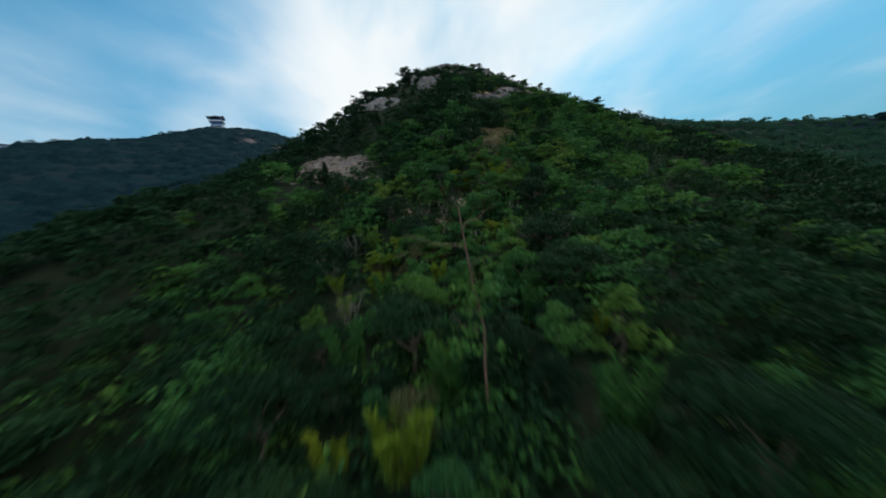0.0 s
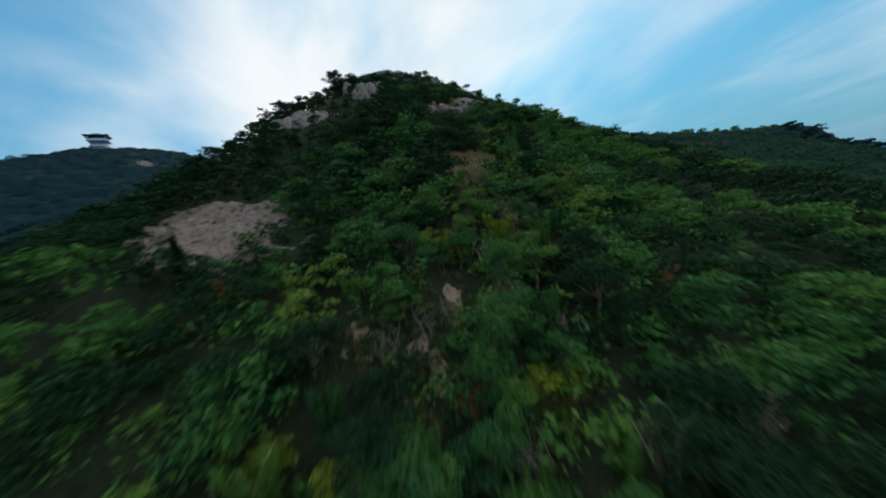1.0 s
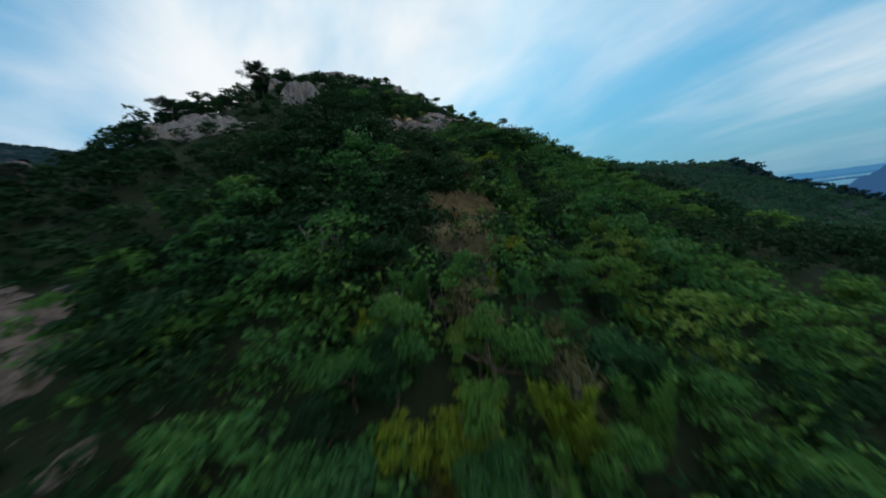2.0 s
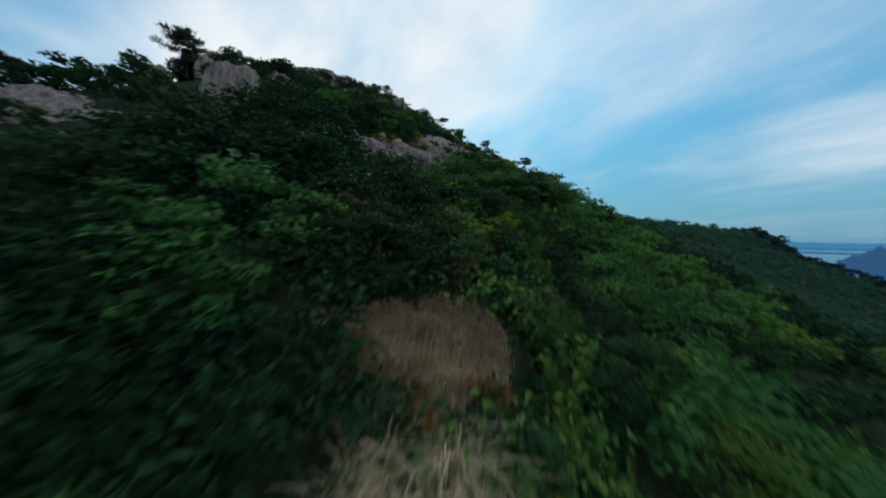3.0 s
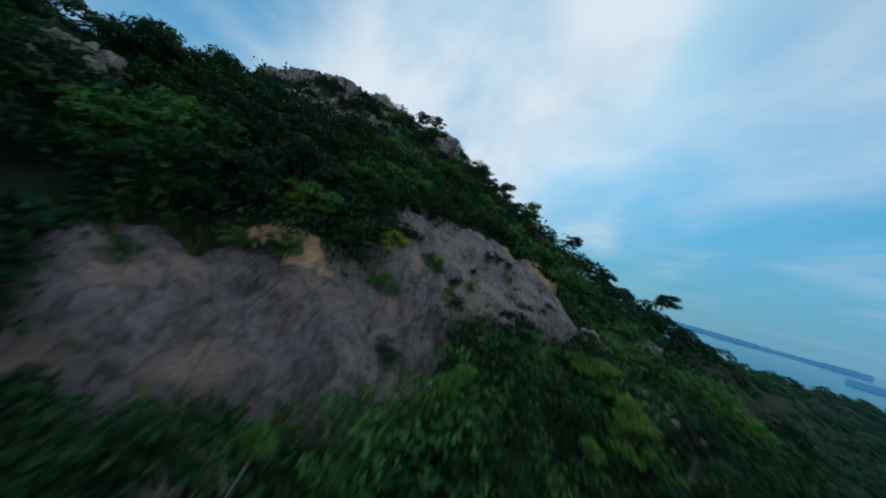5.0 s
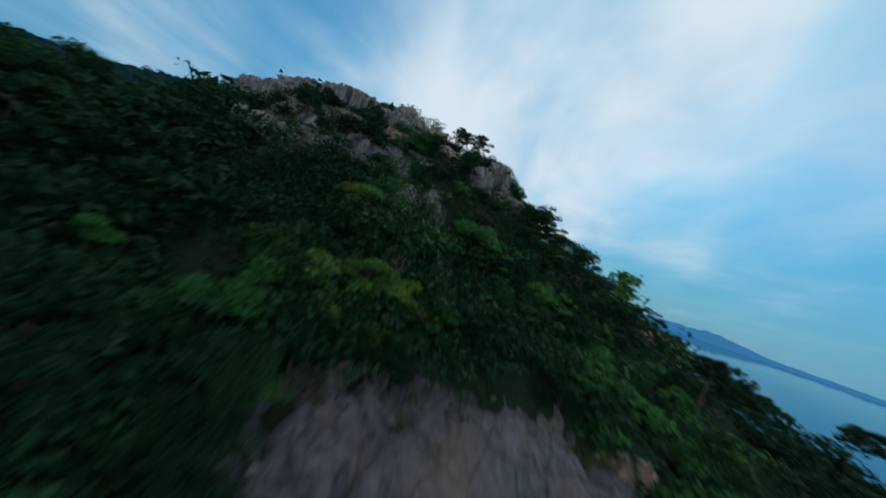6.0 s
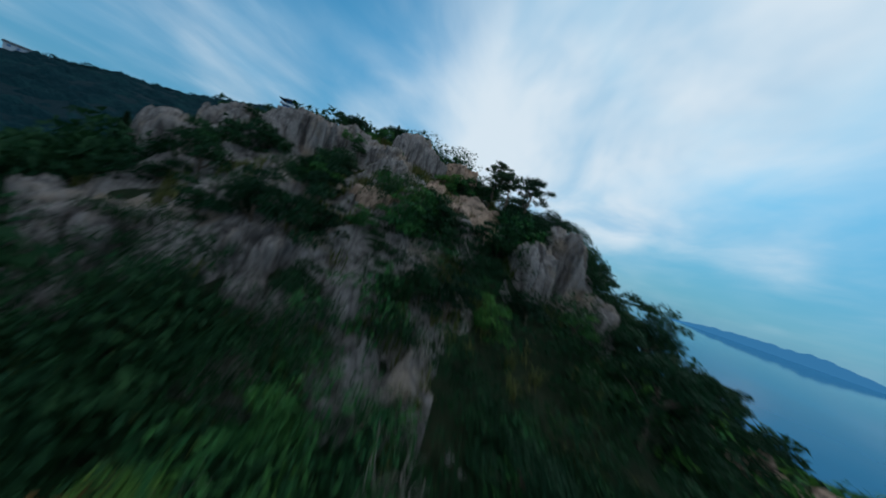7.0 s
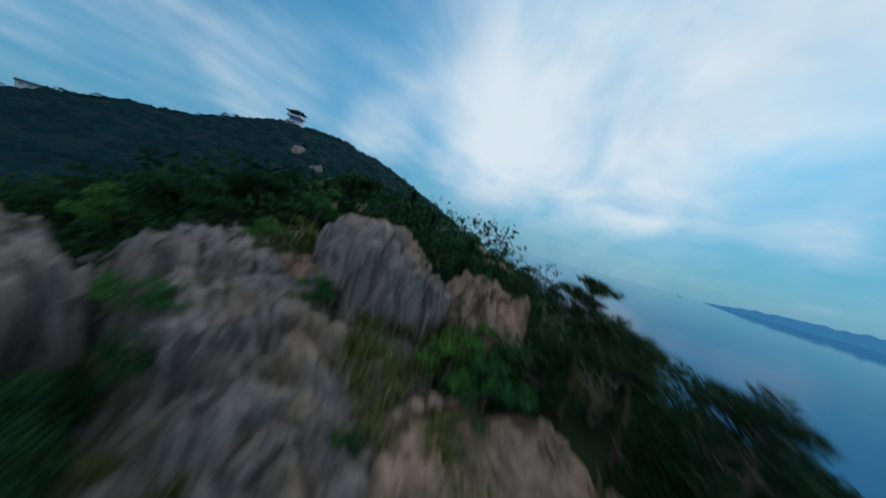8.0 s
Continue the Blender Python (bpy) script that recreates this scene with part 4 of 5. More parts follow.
for x, y, scale in [(6.2, 32.4, 1.2), (5.6, 30.8, 1.0), (-1.6, 29.6, 1.1), (0.6, 30.4, 0.9), (4.8, 36.6, 1.1), (8.4, 36.8, 1.0), (2.6, 24.0, 1.0), (-4.8, 29.4, 1.1), (-7.2, 24.2, 1.3), (6.4, 22.6, 1.2), (10.6, 30.4, 1.2), (3.2, 41.2, 1.0), (8.2, 42.4, 1.0), (2.0, 30.6, 1.0), (-1.0, 32.6, 1.0), (7.0, 28.0, 1.0), (-8.0, 21.0, 1.2), (9.0, 22.0, 1.1), (14.0, 63.0, 1.0), (16.0, 81.0, 0.9), (-6.0, 17.0, 1.2)]:
    TWIGS.put(x, y, x * 71, scale)

# shrubs on and between the rocks
def shrubs(rows):
    for x, y, scale, dark in rows:
        dark = dark or (y > 80 and math.sin(x * 31 + y * 7) < -0.1)
        scale *= 1.2 if y < 80 else 0.95
        tall = 1.0 + 0.3 * math.sin(x * 9 + y)
        if scale > 1.15:
            BIG_BUSH.put(x, y, x * 61 + y * 17, scale * 0.55, None, tall)
        else:
            (BUSH_DARK if dark else BUSH).put(x, y, x * 61 + y * 17, scale, None, tall)


# below and beside the slab
shrubs([(16.0, 69.4, 0.7, 0), (14.3, 72.2, 0.9, 1), (14.4, 73.0, 1.0, 1), (14.7, 73.5, 0.9, 0), (15.1, 72.4, 0.7, 1), (13.6, 71.6, 0.9, 1), (15.0, 74.2, 0.8, 1), (14.2, 71.0, 0.7, 0), (12.2, 68.8, 0.5, 0), (11.2, 68.4, 0.6, 0), (16.6, 67.2, 0.6, 1), (9.8, 66.6, 0.6, 0),
        (14.2, 70.2, 0.8, 1), (10.6, 69.8, 0.9, 1), (16.4, 71.8, 0.8, 1), (18.8, 77.0, 0.9, 1), (22.0, 77.6, 0.8, 1), (14.9, 72.0, 0.8, 1), (15.3, 71.2, 0.8, 1), (15.7, 72.0, 0.6, 1)])
# on the south-west face
shrubs([(9.4, 83.0, 0.7, 0), (11.4, 83.6, 0.7, 1), (13.8, 83.8, 0.9, 1), (8.6, 82.6, 0.9, 1), (4.6, 83.4, 0.9, 1), (2.2, 85.0, 0.8, 1), (3.0, 82.2, 0.9, 1), (12.9, 84.7, 0.7, 1), (11.2, 83.0, 1.2, 1), (9.9, 82.9, 1.2, 1), (12.2, 82.6, 1.0, 1), (7.0, 83.6, 1.2, 1),
        (15.2, 84.6, 1.0, 1), (12.0, 80.8, 0.9, 1), (13.6, 81.0, 1.0, 0), (14.4, 84.4, 0.9, 1), (6.0, 83.2, 0.9, 1)])
# on the terrace under the crest
shrubs([(13.0, 87.4, 0.9, 1), (6.9, 85.8, 1.1, 1), (5.6, 85.6, 0.9, 1), (15.9, 88.4, 1.2, 1), (15.3, 87.6, 0.8, 1), (16.4, 88.2, 1.1, 1), (17.4, 86.8, 1.1, 1), (18.8, 87.6, 1.1, 0), (13.2, 87.5, 1.0, 0), (14.0, 87.3, 1.0, 1), (14.9, 87.9, 0.7, 1), (13.0, 85.5, 0.9, 0),
        (13.4, 86.1, 1.1, 1), (16.6, 85.6, 1.0, 0)])
# on the crest, sunny side
shrubs([(13.0, 91.0, 0.7, 1), (16.7, 89.6, 1.3, 1), (17.8, 89.4, 0.8, 1), (13.9, 91.8, 1.2, 1), (16.1, 90.4, 1.2, 1), (16.3, 89.2, 1.1, 1), (13.9, 94.5, 1.1, 1), (15.6, 92.9, 1.2, 1), (16.8, 92.6, 1.3, 1), (17.6, 92.3, 1.2, 0), (18.6, 92.0, 1.0, 1), (20.6, 90.4, 1.1, 1),
        (21.4, 91.8, 1.2, 1), (18.4, 94.6, 1.1, 1), (16.2, 90.1, 1.7, 1), (16.9, 90.3, 1.5, 1), (16.0, 90.9, 1.2, 1), (17.4, 90.3, 1.2, 1)])
# behind the crest
shrubs([(12.9, 90.6, 0.8, 1), (7.2, 92.2, 1.2, 0), (6.0, 90.8, 1.2, 1), (11.1, 92.9, 0.8, 1), (10.8, 94.2, 1.1, 0), (12.0, 93.4, 1.0, 1), (9.0, 92.6, 1.0, 0), (8.2, 93.8, 1.2, 1), (5.0, 92.2, 1.0, 1), (3.4, 90.0, 1.0, 0), (10.6, 97.4, 1.0, 1), (7.6, 96.4, 1.0, 0),
        (12.6, 96.6, 1.0, 0), (1.2, 90.4, 1.0, 1), (5.0, 94.8, 0.9, 0)])
for x, y, scale in [(2.2, 89.2, 1.5), (4.2, 90.9, 1.5), (5.6, 92.2, 1.3), (6.6, 95.0, 1.5), (8.4, 96.0, 1.4), (10.3, 96.3, 1.4), (0.4, 87.6, 1.2), (12.2, 96.0, 1.1), (2.0, 72.6, 1.5), (-3.6, 72.4, 1.5), (-0.6, 72.6, 1.4), (4.4, 72.4, 1.4), (-2.4, 70.4, 1.6), (-3.3, 70.2, 1.5), (17.2, 91.4, 2.0), (18.4, 91.6, 2.1), (19.4, 91.0, 1.9), (18.0, 90.9, 1.7), (0.2, 69.0, 1.6), (1.6, 69.0, 1.5), (-0.8, 68.4, 1.4), (2.6, 68.6, 1.4)]:
    BIG_BUSH.put(x, y, x * 40, scale * 0.55)
for x, y, scale in [(8.9, 94.6, 0.75), (9.6, 95.0, 0.6), (7.4, 93.4, 0.65), (6.6, 93.2, 0.55), (11.4, 93.6, 0.5)]:
    CONE.put(x, y, x * 77, scale)

# low shrubs in the cracks of the slab
for x, y, scale, dark in [(17.6, 70.7, 0.65, 0), (17.3, 71.2, 0.5, 0), (18.7, 69.3, 0.5, 1), (21.3, 73.9, 0.5, 1), (20.8, 74.0, 0.4, 1), (21.9, 74.0, 0.4, 1), (19.8, 72.4, 0.35, 1), (19.6, 70.9, 0.45, 0), (18.7, 70.7, 0.45, 1),
                          (21.3, 71.3, 0.35, 1), (23.7, 72.3, 0.4, 1), (21.1, 70.5, 0.4, 1), (18.3, 69.6, 0.5, 0), (12.7, 68.4, 0.6, 0), (12.3, 68.3, 0.5, 1), (23.4, 71.9, 0.3, 1), (20.2, 69.4, 0.5, 0), (22.3, 69.9, 0.5, 0)]:
    (BUSH_DARK if dark else BUSH).put(x, y, x * 61 + y * 17, scale, ground_at(x, y) + 0.35)
# green patches on the ledges of the summit
for x, y, scale, dark in [(9.5, 85.2, 1.1, 1), (10.3, 84.6, 1.1, 1), (9.0, 85.9, 0.9, 1), (8.7, 86.3, 0.8, 0), (9.9, 84.9, 1.0, 0), (6.5, 84.9, 1.0, 1), (7.1, 85.5, 1.0, 1), (5.9, 84.6, 0.8, 0), (8.9, 86.9, 0.9, 1), (8.3, 86.9, 0.8, 0), (9.3, 86.5, 0.9, 1), (8.5, 87.3, 0.8, 1),
                          (12.8, 86.2, 1.05, 0), (13.0, 87.4, 0.8, 1), (13.6, 86.7, 1.1, 1), (12.7, 85.6, 1.0, 0), (12.5, 86.7, 0.75, 0), (12.2, 91.0, 0.9, 0), (13.0, 92.0, 0.9, 1), (12.1, 90.6, 0.9, 0), (12.9, 90.5, 1.0, 0), (11.4, 84.0, 0.8, 1), (12.0, 84.9, 0.7, 0)]:
    (BUSH_DARK if dark else BUSH).put(x, y, x * 61 + y * 17, scale)

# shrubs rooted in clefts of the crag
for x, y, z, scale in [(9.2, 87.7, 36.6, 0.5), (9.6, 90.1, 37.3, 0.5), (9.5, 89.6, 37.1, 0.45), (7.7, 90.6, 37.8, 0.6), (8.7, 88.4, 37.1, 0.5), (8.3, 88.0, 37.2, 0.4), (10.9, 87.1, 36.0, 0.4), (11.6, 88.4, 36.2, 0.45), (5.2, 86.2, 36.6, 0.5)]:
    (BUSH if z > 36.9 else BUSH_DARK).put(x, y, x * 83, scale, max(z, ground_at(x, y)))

# the canopy: the nearest trees stand singly, the rest is joined
keep_bare(0.4, 65.2, 2.8, 1.9, -14)


def track_x(y):
    """Easting of the flown line at a northing."""
    return float(np.interp(y, [e[1] for _, e, _, _ in PATH], [e[0] for _, e, _, _ in PATH]))


def thin_ground(x, y):
    """How sparse the trees stand: the rocky summit bears shrubs only."""
    return math.exp(-(((x - 5) / 12) ** 2 + ((y - 89) / 9.0) ** 2))


def spot_size(x, y):
    """Lower growth in front of the crags and the slab, taller woods on the west knoll."""
    k = 1.0
    k *= 1 - 0.40 * math.exp(-(((x + 5) / 9) ** 2 + ((y - 63) / 6) ** 2))
    k *= 1 - 0.35 * math.exp(-(((x - 16) / 8) ** 2 + ((y - 64) / 3.5) ** 2))
    k *= 1 + 0.35 * math.exp(-(((x - 1) / 4) ** 2 + ((y - 75.5) / 2.5) ** 2))
    k *= 1 - 0.35 * math.exp(-(((x - 10) / 5) ** 2 + ((y - 45.5) / 3) ** 2))
    return k


keep_bare(21.6, 71.4, 3.6, 2.2, 20)
for x, y, scale in [(16.4, 76.6, 0.6), (13.4, 74.4, 0.65), (15.4, 76.4, 0.6), (14.4, 75.6, 0.6), (12.6, 73.6, 0.65), (17.6, 77.4, 0.55)]:
    if not is_bare(x, y):
        (FRESH if 14 < x < 17 else GREEN[2]).put(x, y, x * 90, scale)
for x, y, scale in [(2.3, 75.2, 1.0), (1.1, 73.4, 0.9), (3.4, 77.2, 0.95), (-0.6, 71.9, 0.95), (0.4, 76.4, 1.05), (-1.0, 74.2, 1.15), (-2.6, 73.6, 1.2), (-4.2, 73.2, 1.2), (3.2, 73.6, 1.05), (4.6, 74.8, 1.0)]:
    DARK[1].put(x, y, x * 90, scale)
for x, y, scale in [(20.8, 88.4, 0.65), (21.8, 89.6, 0.7), (23.2, 88.2, 0.85), (24.4, 90.0, 0.7), (21.2, 86.4, 0.85)]:
    DARK[int(x) % 3].put(x, y, x * 70, scale * 0.9)
CLEAR += [(10.1, 46.4, 2.5), (8.4, 44.6, 1.6), (4.5, 25.6, 1.2), (-3.6, 24.6, 1.0), (3.6, 36.4, 1.2), (-5.2, 22.2, 1.0)]
for x, y, scale in [(13.9, 60.4, 0.95), (12.6, 61.2, 0.8), (15.3, 59.6, 0.85), (14.6, 61.8, 0.9)]:
    FEATHER.put(x, y, x * 70, scale)
FEATHER_LIME.put(17.6, 57.4, 40, 0.75)
DARK[1].put(11.2, 57.7, 30, 0.8)
CLEAR += [(14.0, 60.6, 1.1), (17.6, 57.4, 1.0), (11.3, 57.6, 0.4)]
rng = random.Random(7)
canopy = []
y = -4.0
while y < 104:
    x = -40.0
    while x < 58:
        px, py = x + rng.uniform(-0.8, 0.8), y + rng.uniform(-0.8, 0.8)
        a, b, c, d = rng.random(), rng.random(), rng.random(), rng.random()
        aside = abs(px - track_x(py))
        x += 1.85 + 0.022 * aside
        thin = thin_ground(px, py)
        field = noise.noise((px * 0.14, py * 0.14, 2.0))
        if is_bare(px, py, 0.2) or any(math.hypot(px - cx, py - cy) < cr for cx, cy, cr in CLEAR) or thin > 0.22 or a < 0.03 + 0.08 * max(0.0, -field):
            continue
        scale = (0.55 + 0.50 * b + 0.30 * field) * (1 - 1.3 * thin) * (1.1 if 18.5 < px < 24 and py > 83 else 0.85 if py > 74 else 1.0) * spot_size(px, py) * (1 - min(0.1, 0.004 * aside))
        canopy.append((aside + max(0.0, -py) * 0.6 + max(0.0, py - 84), px, py, scale, c, field, d))
    y += 1.85
canopy.sort()
SINGLE = 290
for aside, x, y, scale, c, field, d in canopy[:SINGLE]:
    tall = 0.8 + (0.5 if y < 44 else 0.15) * ((c * 57) % 1)
    scale *= 0.8 if 44 < y < 66 and x < track_x(y) - 1 else 1.0
    if 14 < y < 50 and x > track_x(y) - 1.5 and aside < (5 if y > 45 else 7) and 0.32 < d < (0.60 if 18 < y < 45 else 0.47):
        FRESH.put(x, y, c * 3600, scale, None, tall)
    # more dark trees west of the way and at its start: shade put into colour
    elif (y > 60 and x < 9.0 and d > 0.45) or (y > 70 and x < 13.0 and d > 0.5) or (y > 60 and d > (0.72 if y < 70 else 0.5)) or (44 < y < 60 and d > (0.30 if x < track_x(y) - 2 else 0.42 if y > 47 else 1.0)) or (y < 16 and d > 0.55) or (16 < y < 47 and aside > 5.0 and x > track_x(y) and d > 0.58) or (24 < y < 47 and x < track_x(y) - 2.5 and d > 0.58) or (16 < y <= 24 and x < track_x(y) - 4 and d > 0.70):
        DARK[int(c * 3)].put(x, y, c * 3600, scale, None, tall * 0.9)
    elif d < (0.26 if 17 < y < 50 and aside < 9 else 0.10) and y < (60 if x > track_x(y) else 52) or (d < 0.22 and 74 < y < 85):
        (FEATHER if c < 0.6 or y > 50 else FEATHER_LIME).put(x, y, c * 3600, scale * 1.2, None, tall)
    elif d < (0.32 if 17 < y < 44 and aside < 9 else 0.17) and y < 58:
        OLIVE.put(x, y, c * 3600, scale, None, tall)
    elif d < 0.20 + 0.25 * max(0.0, -field) + 0.03 * max(0.0, aside - 3.0):
        DARK[int(c * 3)].put(x, y, c * 3600, scale, None, tall)
    else:
        GREEN[int(c * 4)].put(x, y, c * 3600, scale, None, tall)


def joined_wood(name, rows, protos, material, label):
    """Many plants as one mesh: rows of x, y, z, scale, turn, kind."""
    verts, faces, base = [], [], 0
    for x, y, z, scale, turn, k in rows:
        v, f = protos[k]
        co, si = math.cos(turn) * scale, math.sin(turn) * scale
        w = np.empty_like(v)
        w[:, 0], w[:, 1], w[:, 2] = v[:, 0] * co - v[:, 1] * si + x, v[:, 0] * si + v[:, 1] * co + y, v[:, 2] * scale + z
        verts.append(w.astype(np.float32))
        faces.append(f + base)
        base += len(v)
    me = mesh_from(name, np.concatenate(verts), np.concatenate(faces), [material])
    return tagged(new(name, me), label, "woodland", kind="stuff")


MID = [broadleaf(70 + i, 1.4 + 0.25 * i, 2.8 + 0.3 * i, 640, 0.27)[1] for i in range(4)]
NEXT = [broadleaf(66 + i, 1.4 + 0.25 * i, 2.8 + 0.3 * i, 400, 0.36)[1] for i in range(4)]
TOP = [broadleaf(78 + i, 1.3 + 0.2 * i, 2.6 + 0.3 * i, 1700, 0.155)[1] for i in range(4)]
OUT = [broadleaf(74 + i, 1.5 + 0.25 * i, 2.8 + 0.3 * i, 220, 0.52)[1] for i in range(4)]
# the last term sinks western woods to dark leaves, as painted shade
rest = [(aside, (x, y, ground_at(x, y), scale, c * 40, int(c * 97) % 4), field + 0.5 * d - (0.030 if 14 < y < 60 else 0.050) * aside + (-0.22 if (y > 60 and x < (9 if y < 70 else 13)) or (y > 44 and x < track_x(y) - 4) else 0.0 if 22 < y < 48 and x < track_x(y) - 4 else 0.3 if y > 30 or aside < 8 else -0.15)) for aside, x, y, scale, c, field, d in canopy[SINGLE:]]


def fresh(aside, row, tone):
    return tone > 0.12 and 18 < row[1] < 46 and aside < 11 and (int(row[4] * 50) % 5) < 2


joined_wood("woodland", [r for aside, r, tone in rest if fresh(aside, r, tone)], MID, LEAF_FRESH, "fresh yellow-green canopy of broadleaf trees")
def by_summit(row):
    return row[1] > 80 and 6 < row[0] < 27


joined_wood("woodland", [r for aside, r, tone in rest if by_summit(r)], TOP, LEAF_DARK_SHADE, "small dark green trees around the summit rocks")
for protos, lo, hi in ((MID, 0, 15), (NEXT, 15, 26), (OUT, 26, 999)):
    for mat, light, label in ((LEAF, True, "dense green canopy of broadleaf trees"), (LEAF_DARK_SHADE, False, "dense dark green canopy of broadleaf trees, partly painted shade")):
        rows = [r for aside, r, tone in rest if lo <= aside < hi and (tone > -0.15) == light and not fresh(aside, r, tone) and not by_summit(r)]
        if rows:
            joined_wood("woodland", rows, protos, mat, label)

FAR = [broadleaf(80 + i, 1.9 + 0.3 * i, 3.2 + 0.3 * i, 88, 1.15)[1] for i in range(4)]
HILL = [broadleaf(88 + i, 1.7 + 0.3 * i, 2.9 + 0.3 * i, 150, 0.62, 17, 0.4)[1] for i in range(4)]


def scatter(x0, x1, y0, y1, step, keep, seed, big=1.0):
    r, rows = random.Random(seed), []
    nx, ny = int((x1 - x0) / step), int((y1 - y0) / step)
    xs = np.array([x0 + (i + r.uniform(-0.45, 0.45)) * step for i in range(nx) for j in range(ny)])
    ys = np.array([y0 + (j + r.uniform(-0.45, 0.45)) * step for i in range(nx) for j in range(ny)])
    zs = relief(xs, ys)
    for x, y, z in zip(xs, ys, zs):
        if keep(x, y, z):
            rows.append((x, y, z - 0.9, r.uniform(0.55, 1.05) * big, r.uniform(0, 6.3), r.randrange(4)))
    return rows


def outside(x, y):
    return not (-41 < x < 59 and -9 < y < 105)


SPUR = [broadleaf(84 + i, 1.8 + 0.2 * i, 2.5 + 0.2 * i, 125, 0.74)[1] for i in range(4)]
joined_wood("woodland", scatter(59, 150, 10, 125, 2.6, lambda x, y, z: z > -40, 8, 0.85), SPUR, SPUR_HAZE_LEAF, "dense green wooded spur of the hill")
joined_wood("woodland", scatter(-78, -41, -2, 110, 2.6, lambda x, y, z: z > -30, 9, 0.95), SPUR, LEAF, "green wooded flank falling to the valley")
joined_wood("woodland", scatter(-110, 165, 2, 135, 3.3, lambda x, y, z: outside(x, y) and z > -45 and not (59 < x < 150 and 10 < y < 125 and z > -40) and not (-79 < x < -40 and y < 110 and z > -30), 5, 1.0), FAR, FAR_HAZE_LEAF, "dense wooded flank of the hill")


def canopy_sheet(x0, x1, y0, y1, step, lift, material, label):
    """The closed roof of far woods: low rounded crowns grown into one another."""
    xs, ys = np.arange(x0, x1, step), np.arange(y0, y1, step)
    gx, gy = [g.ravel() for g in np.meshgrid(xs, ys, indexing="ij")]
    z = relief(gx, gy)
    bumps = np.array([1.5 * noise.voronoi(Vector((a * 0.21, b * 0.21, 0)))[0][0] + 0.7 * noise.voronoi(Vector((a * 0.48, b * 0.48, 3)))[0][0] for a, b in zip(gx, gy)])
    faces = grid_faces(len(xs), len(ys))
    hill = far_hill(gx, gy) > z - 3.0
    clear = np.array([is_bare(a, b, -0.5) for a, b in zip(gx, gy)]) | (np.hypot(gx + 161.5, gy - 246) < 7) | (np.hypot(gx + 206, gy - 154) < 8)
    keep = (hill & ~clear & (z > -30))[faces].all(1)
    me = mesh_from("woodland", np.stack([gx, gy, z + lift + 2.3 * (0.9 - bumps)], 1), faces[keep], [material], smooth=True)
    return tagged(new("woodland", me), label, "woodland", kind="stuff")


canopy_sheet(-300, -55, 70, 330, 1.35, 1.2, HILL_HAZE_CANOPY, "closed dark canopy of the hill behind the summit")
joined_wood("woodland", scatter(-300, -60, 70, 345, 3.5, lambda x, y, z: z > -25 and abs(y - np.interp(x, [c[0] for c in CREST], [c[1] for c in CREST])) < 16 and (x < -80 or y > 170) and y < np.interp(x, [c[0] for c in CREST], [c[1] for c in CREST]) + 12 and math.hypot(x + 161.5, y - 246) > 8 and math.hypot(x + 206, y - 154) > 9 and not is_bare(x, y, 1.5), 6, 1.0), HILL, FAR_HAZE_LEAF, "dark wooded hill behind the summit")

# low growth under and between the trees, and over the rocky top
LOW = [broadleaf(90 + i, 0.85 + 0.1 * i, 1.0 + 0.15 * i, 70, 0.25)[1] for i in range(4)]
rr = random.Random(23)
low_rows = []
for _ in range(3500):
    x, y = rr.uniform(-22, 40), rr.uniform(-4, 100)
    if is_bare(x, y, -0.15) or abs(x - track_x(y)) > 20:
        continue
    low_rows.append((x, y, ground_at(x, y), rr.uniform(0.7, 1.5), rr.uniform(0, 6.3), rr.randrange(4)))
for _ in range(1500):
    x, y = rr.gauss(9, 7), rr.gauss(87, 6)
    if (thin_ground(x, y) > 0.25 and noise.noise((x * 0.33, y * 0.33, 4.0)) > (0.22 if 6 < x < 13 and 85 < y < 92.5 else 0.04)) or 0.03 < thin_ground(x, y) < 0.25:
        low_rows.append((x, y, ground_at(x, y) + 0.15, rr.uniform(0.35, 0.8), rr.uniform(0, 6.3), rr.randrange(4)))
for _ in range(600):
    y = rr.uniform(42, 60)
    x = track_x(y) + rr.uniform(-15, 5)
    if not is_bare(x, y, 0.2):
        low_rows.append((x, y, ground_at(x, y), rr.uniform(0.8, 1.5), rr.uniform(0, 6.3), rr.randrange(4)))
for _ in range(900):
    y = rr.uniform(58, 84)
    x = track_x(y) + rr.uniform(-16, 10)
    if not is_bare(x, y, -0.1):
        low_rows.append((x, y, ground_at(x, y), rr.uniform(0.7, 1.3), rr.uniform(0, 6.3), rr.randrange(4)))
for _ in range(60):
    x, y = 0.8 + rr.gauss(0, 1.0), 8.4 + rr.gauss(0, 1.1)
    low_rows.append((x, y, ground_at(x, y), rr.uniform(0.7, 1.2), rr.uniform(0, 6.3), rr.randrange(4)))
low_rows = [row for row in low_rows if ((row[0] - 13.9) / 1.3) ** 2 + ((row[1] - 89.9) / 1.1) ** 2 > 1]
# west of the way no low growth takes the lit colour: shade by leaf colour
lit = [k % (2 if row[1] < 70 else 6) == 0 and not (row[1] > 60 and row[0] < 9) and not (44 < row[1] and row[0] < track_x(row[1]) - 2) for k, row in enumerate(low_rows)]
FINE = [broadleaf(94 + i, 0.85 + 0.1 * i, 1.0 + 0.15 * i, 230, 0.145)[1] for i in range(4)]
TINY = [broadleaf(98 + i, 0.85 + 0.1 * i, 1.0 + 0.15 * i, 480, 0.095)[1] for i in range(4)]


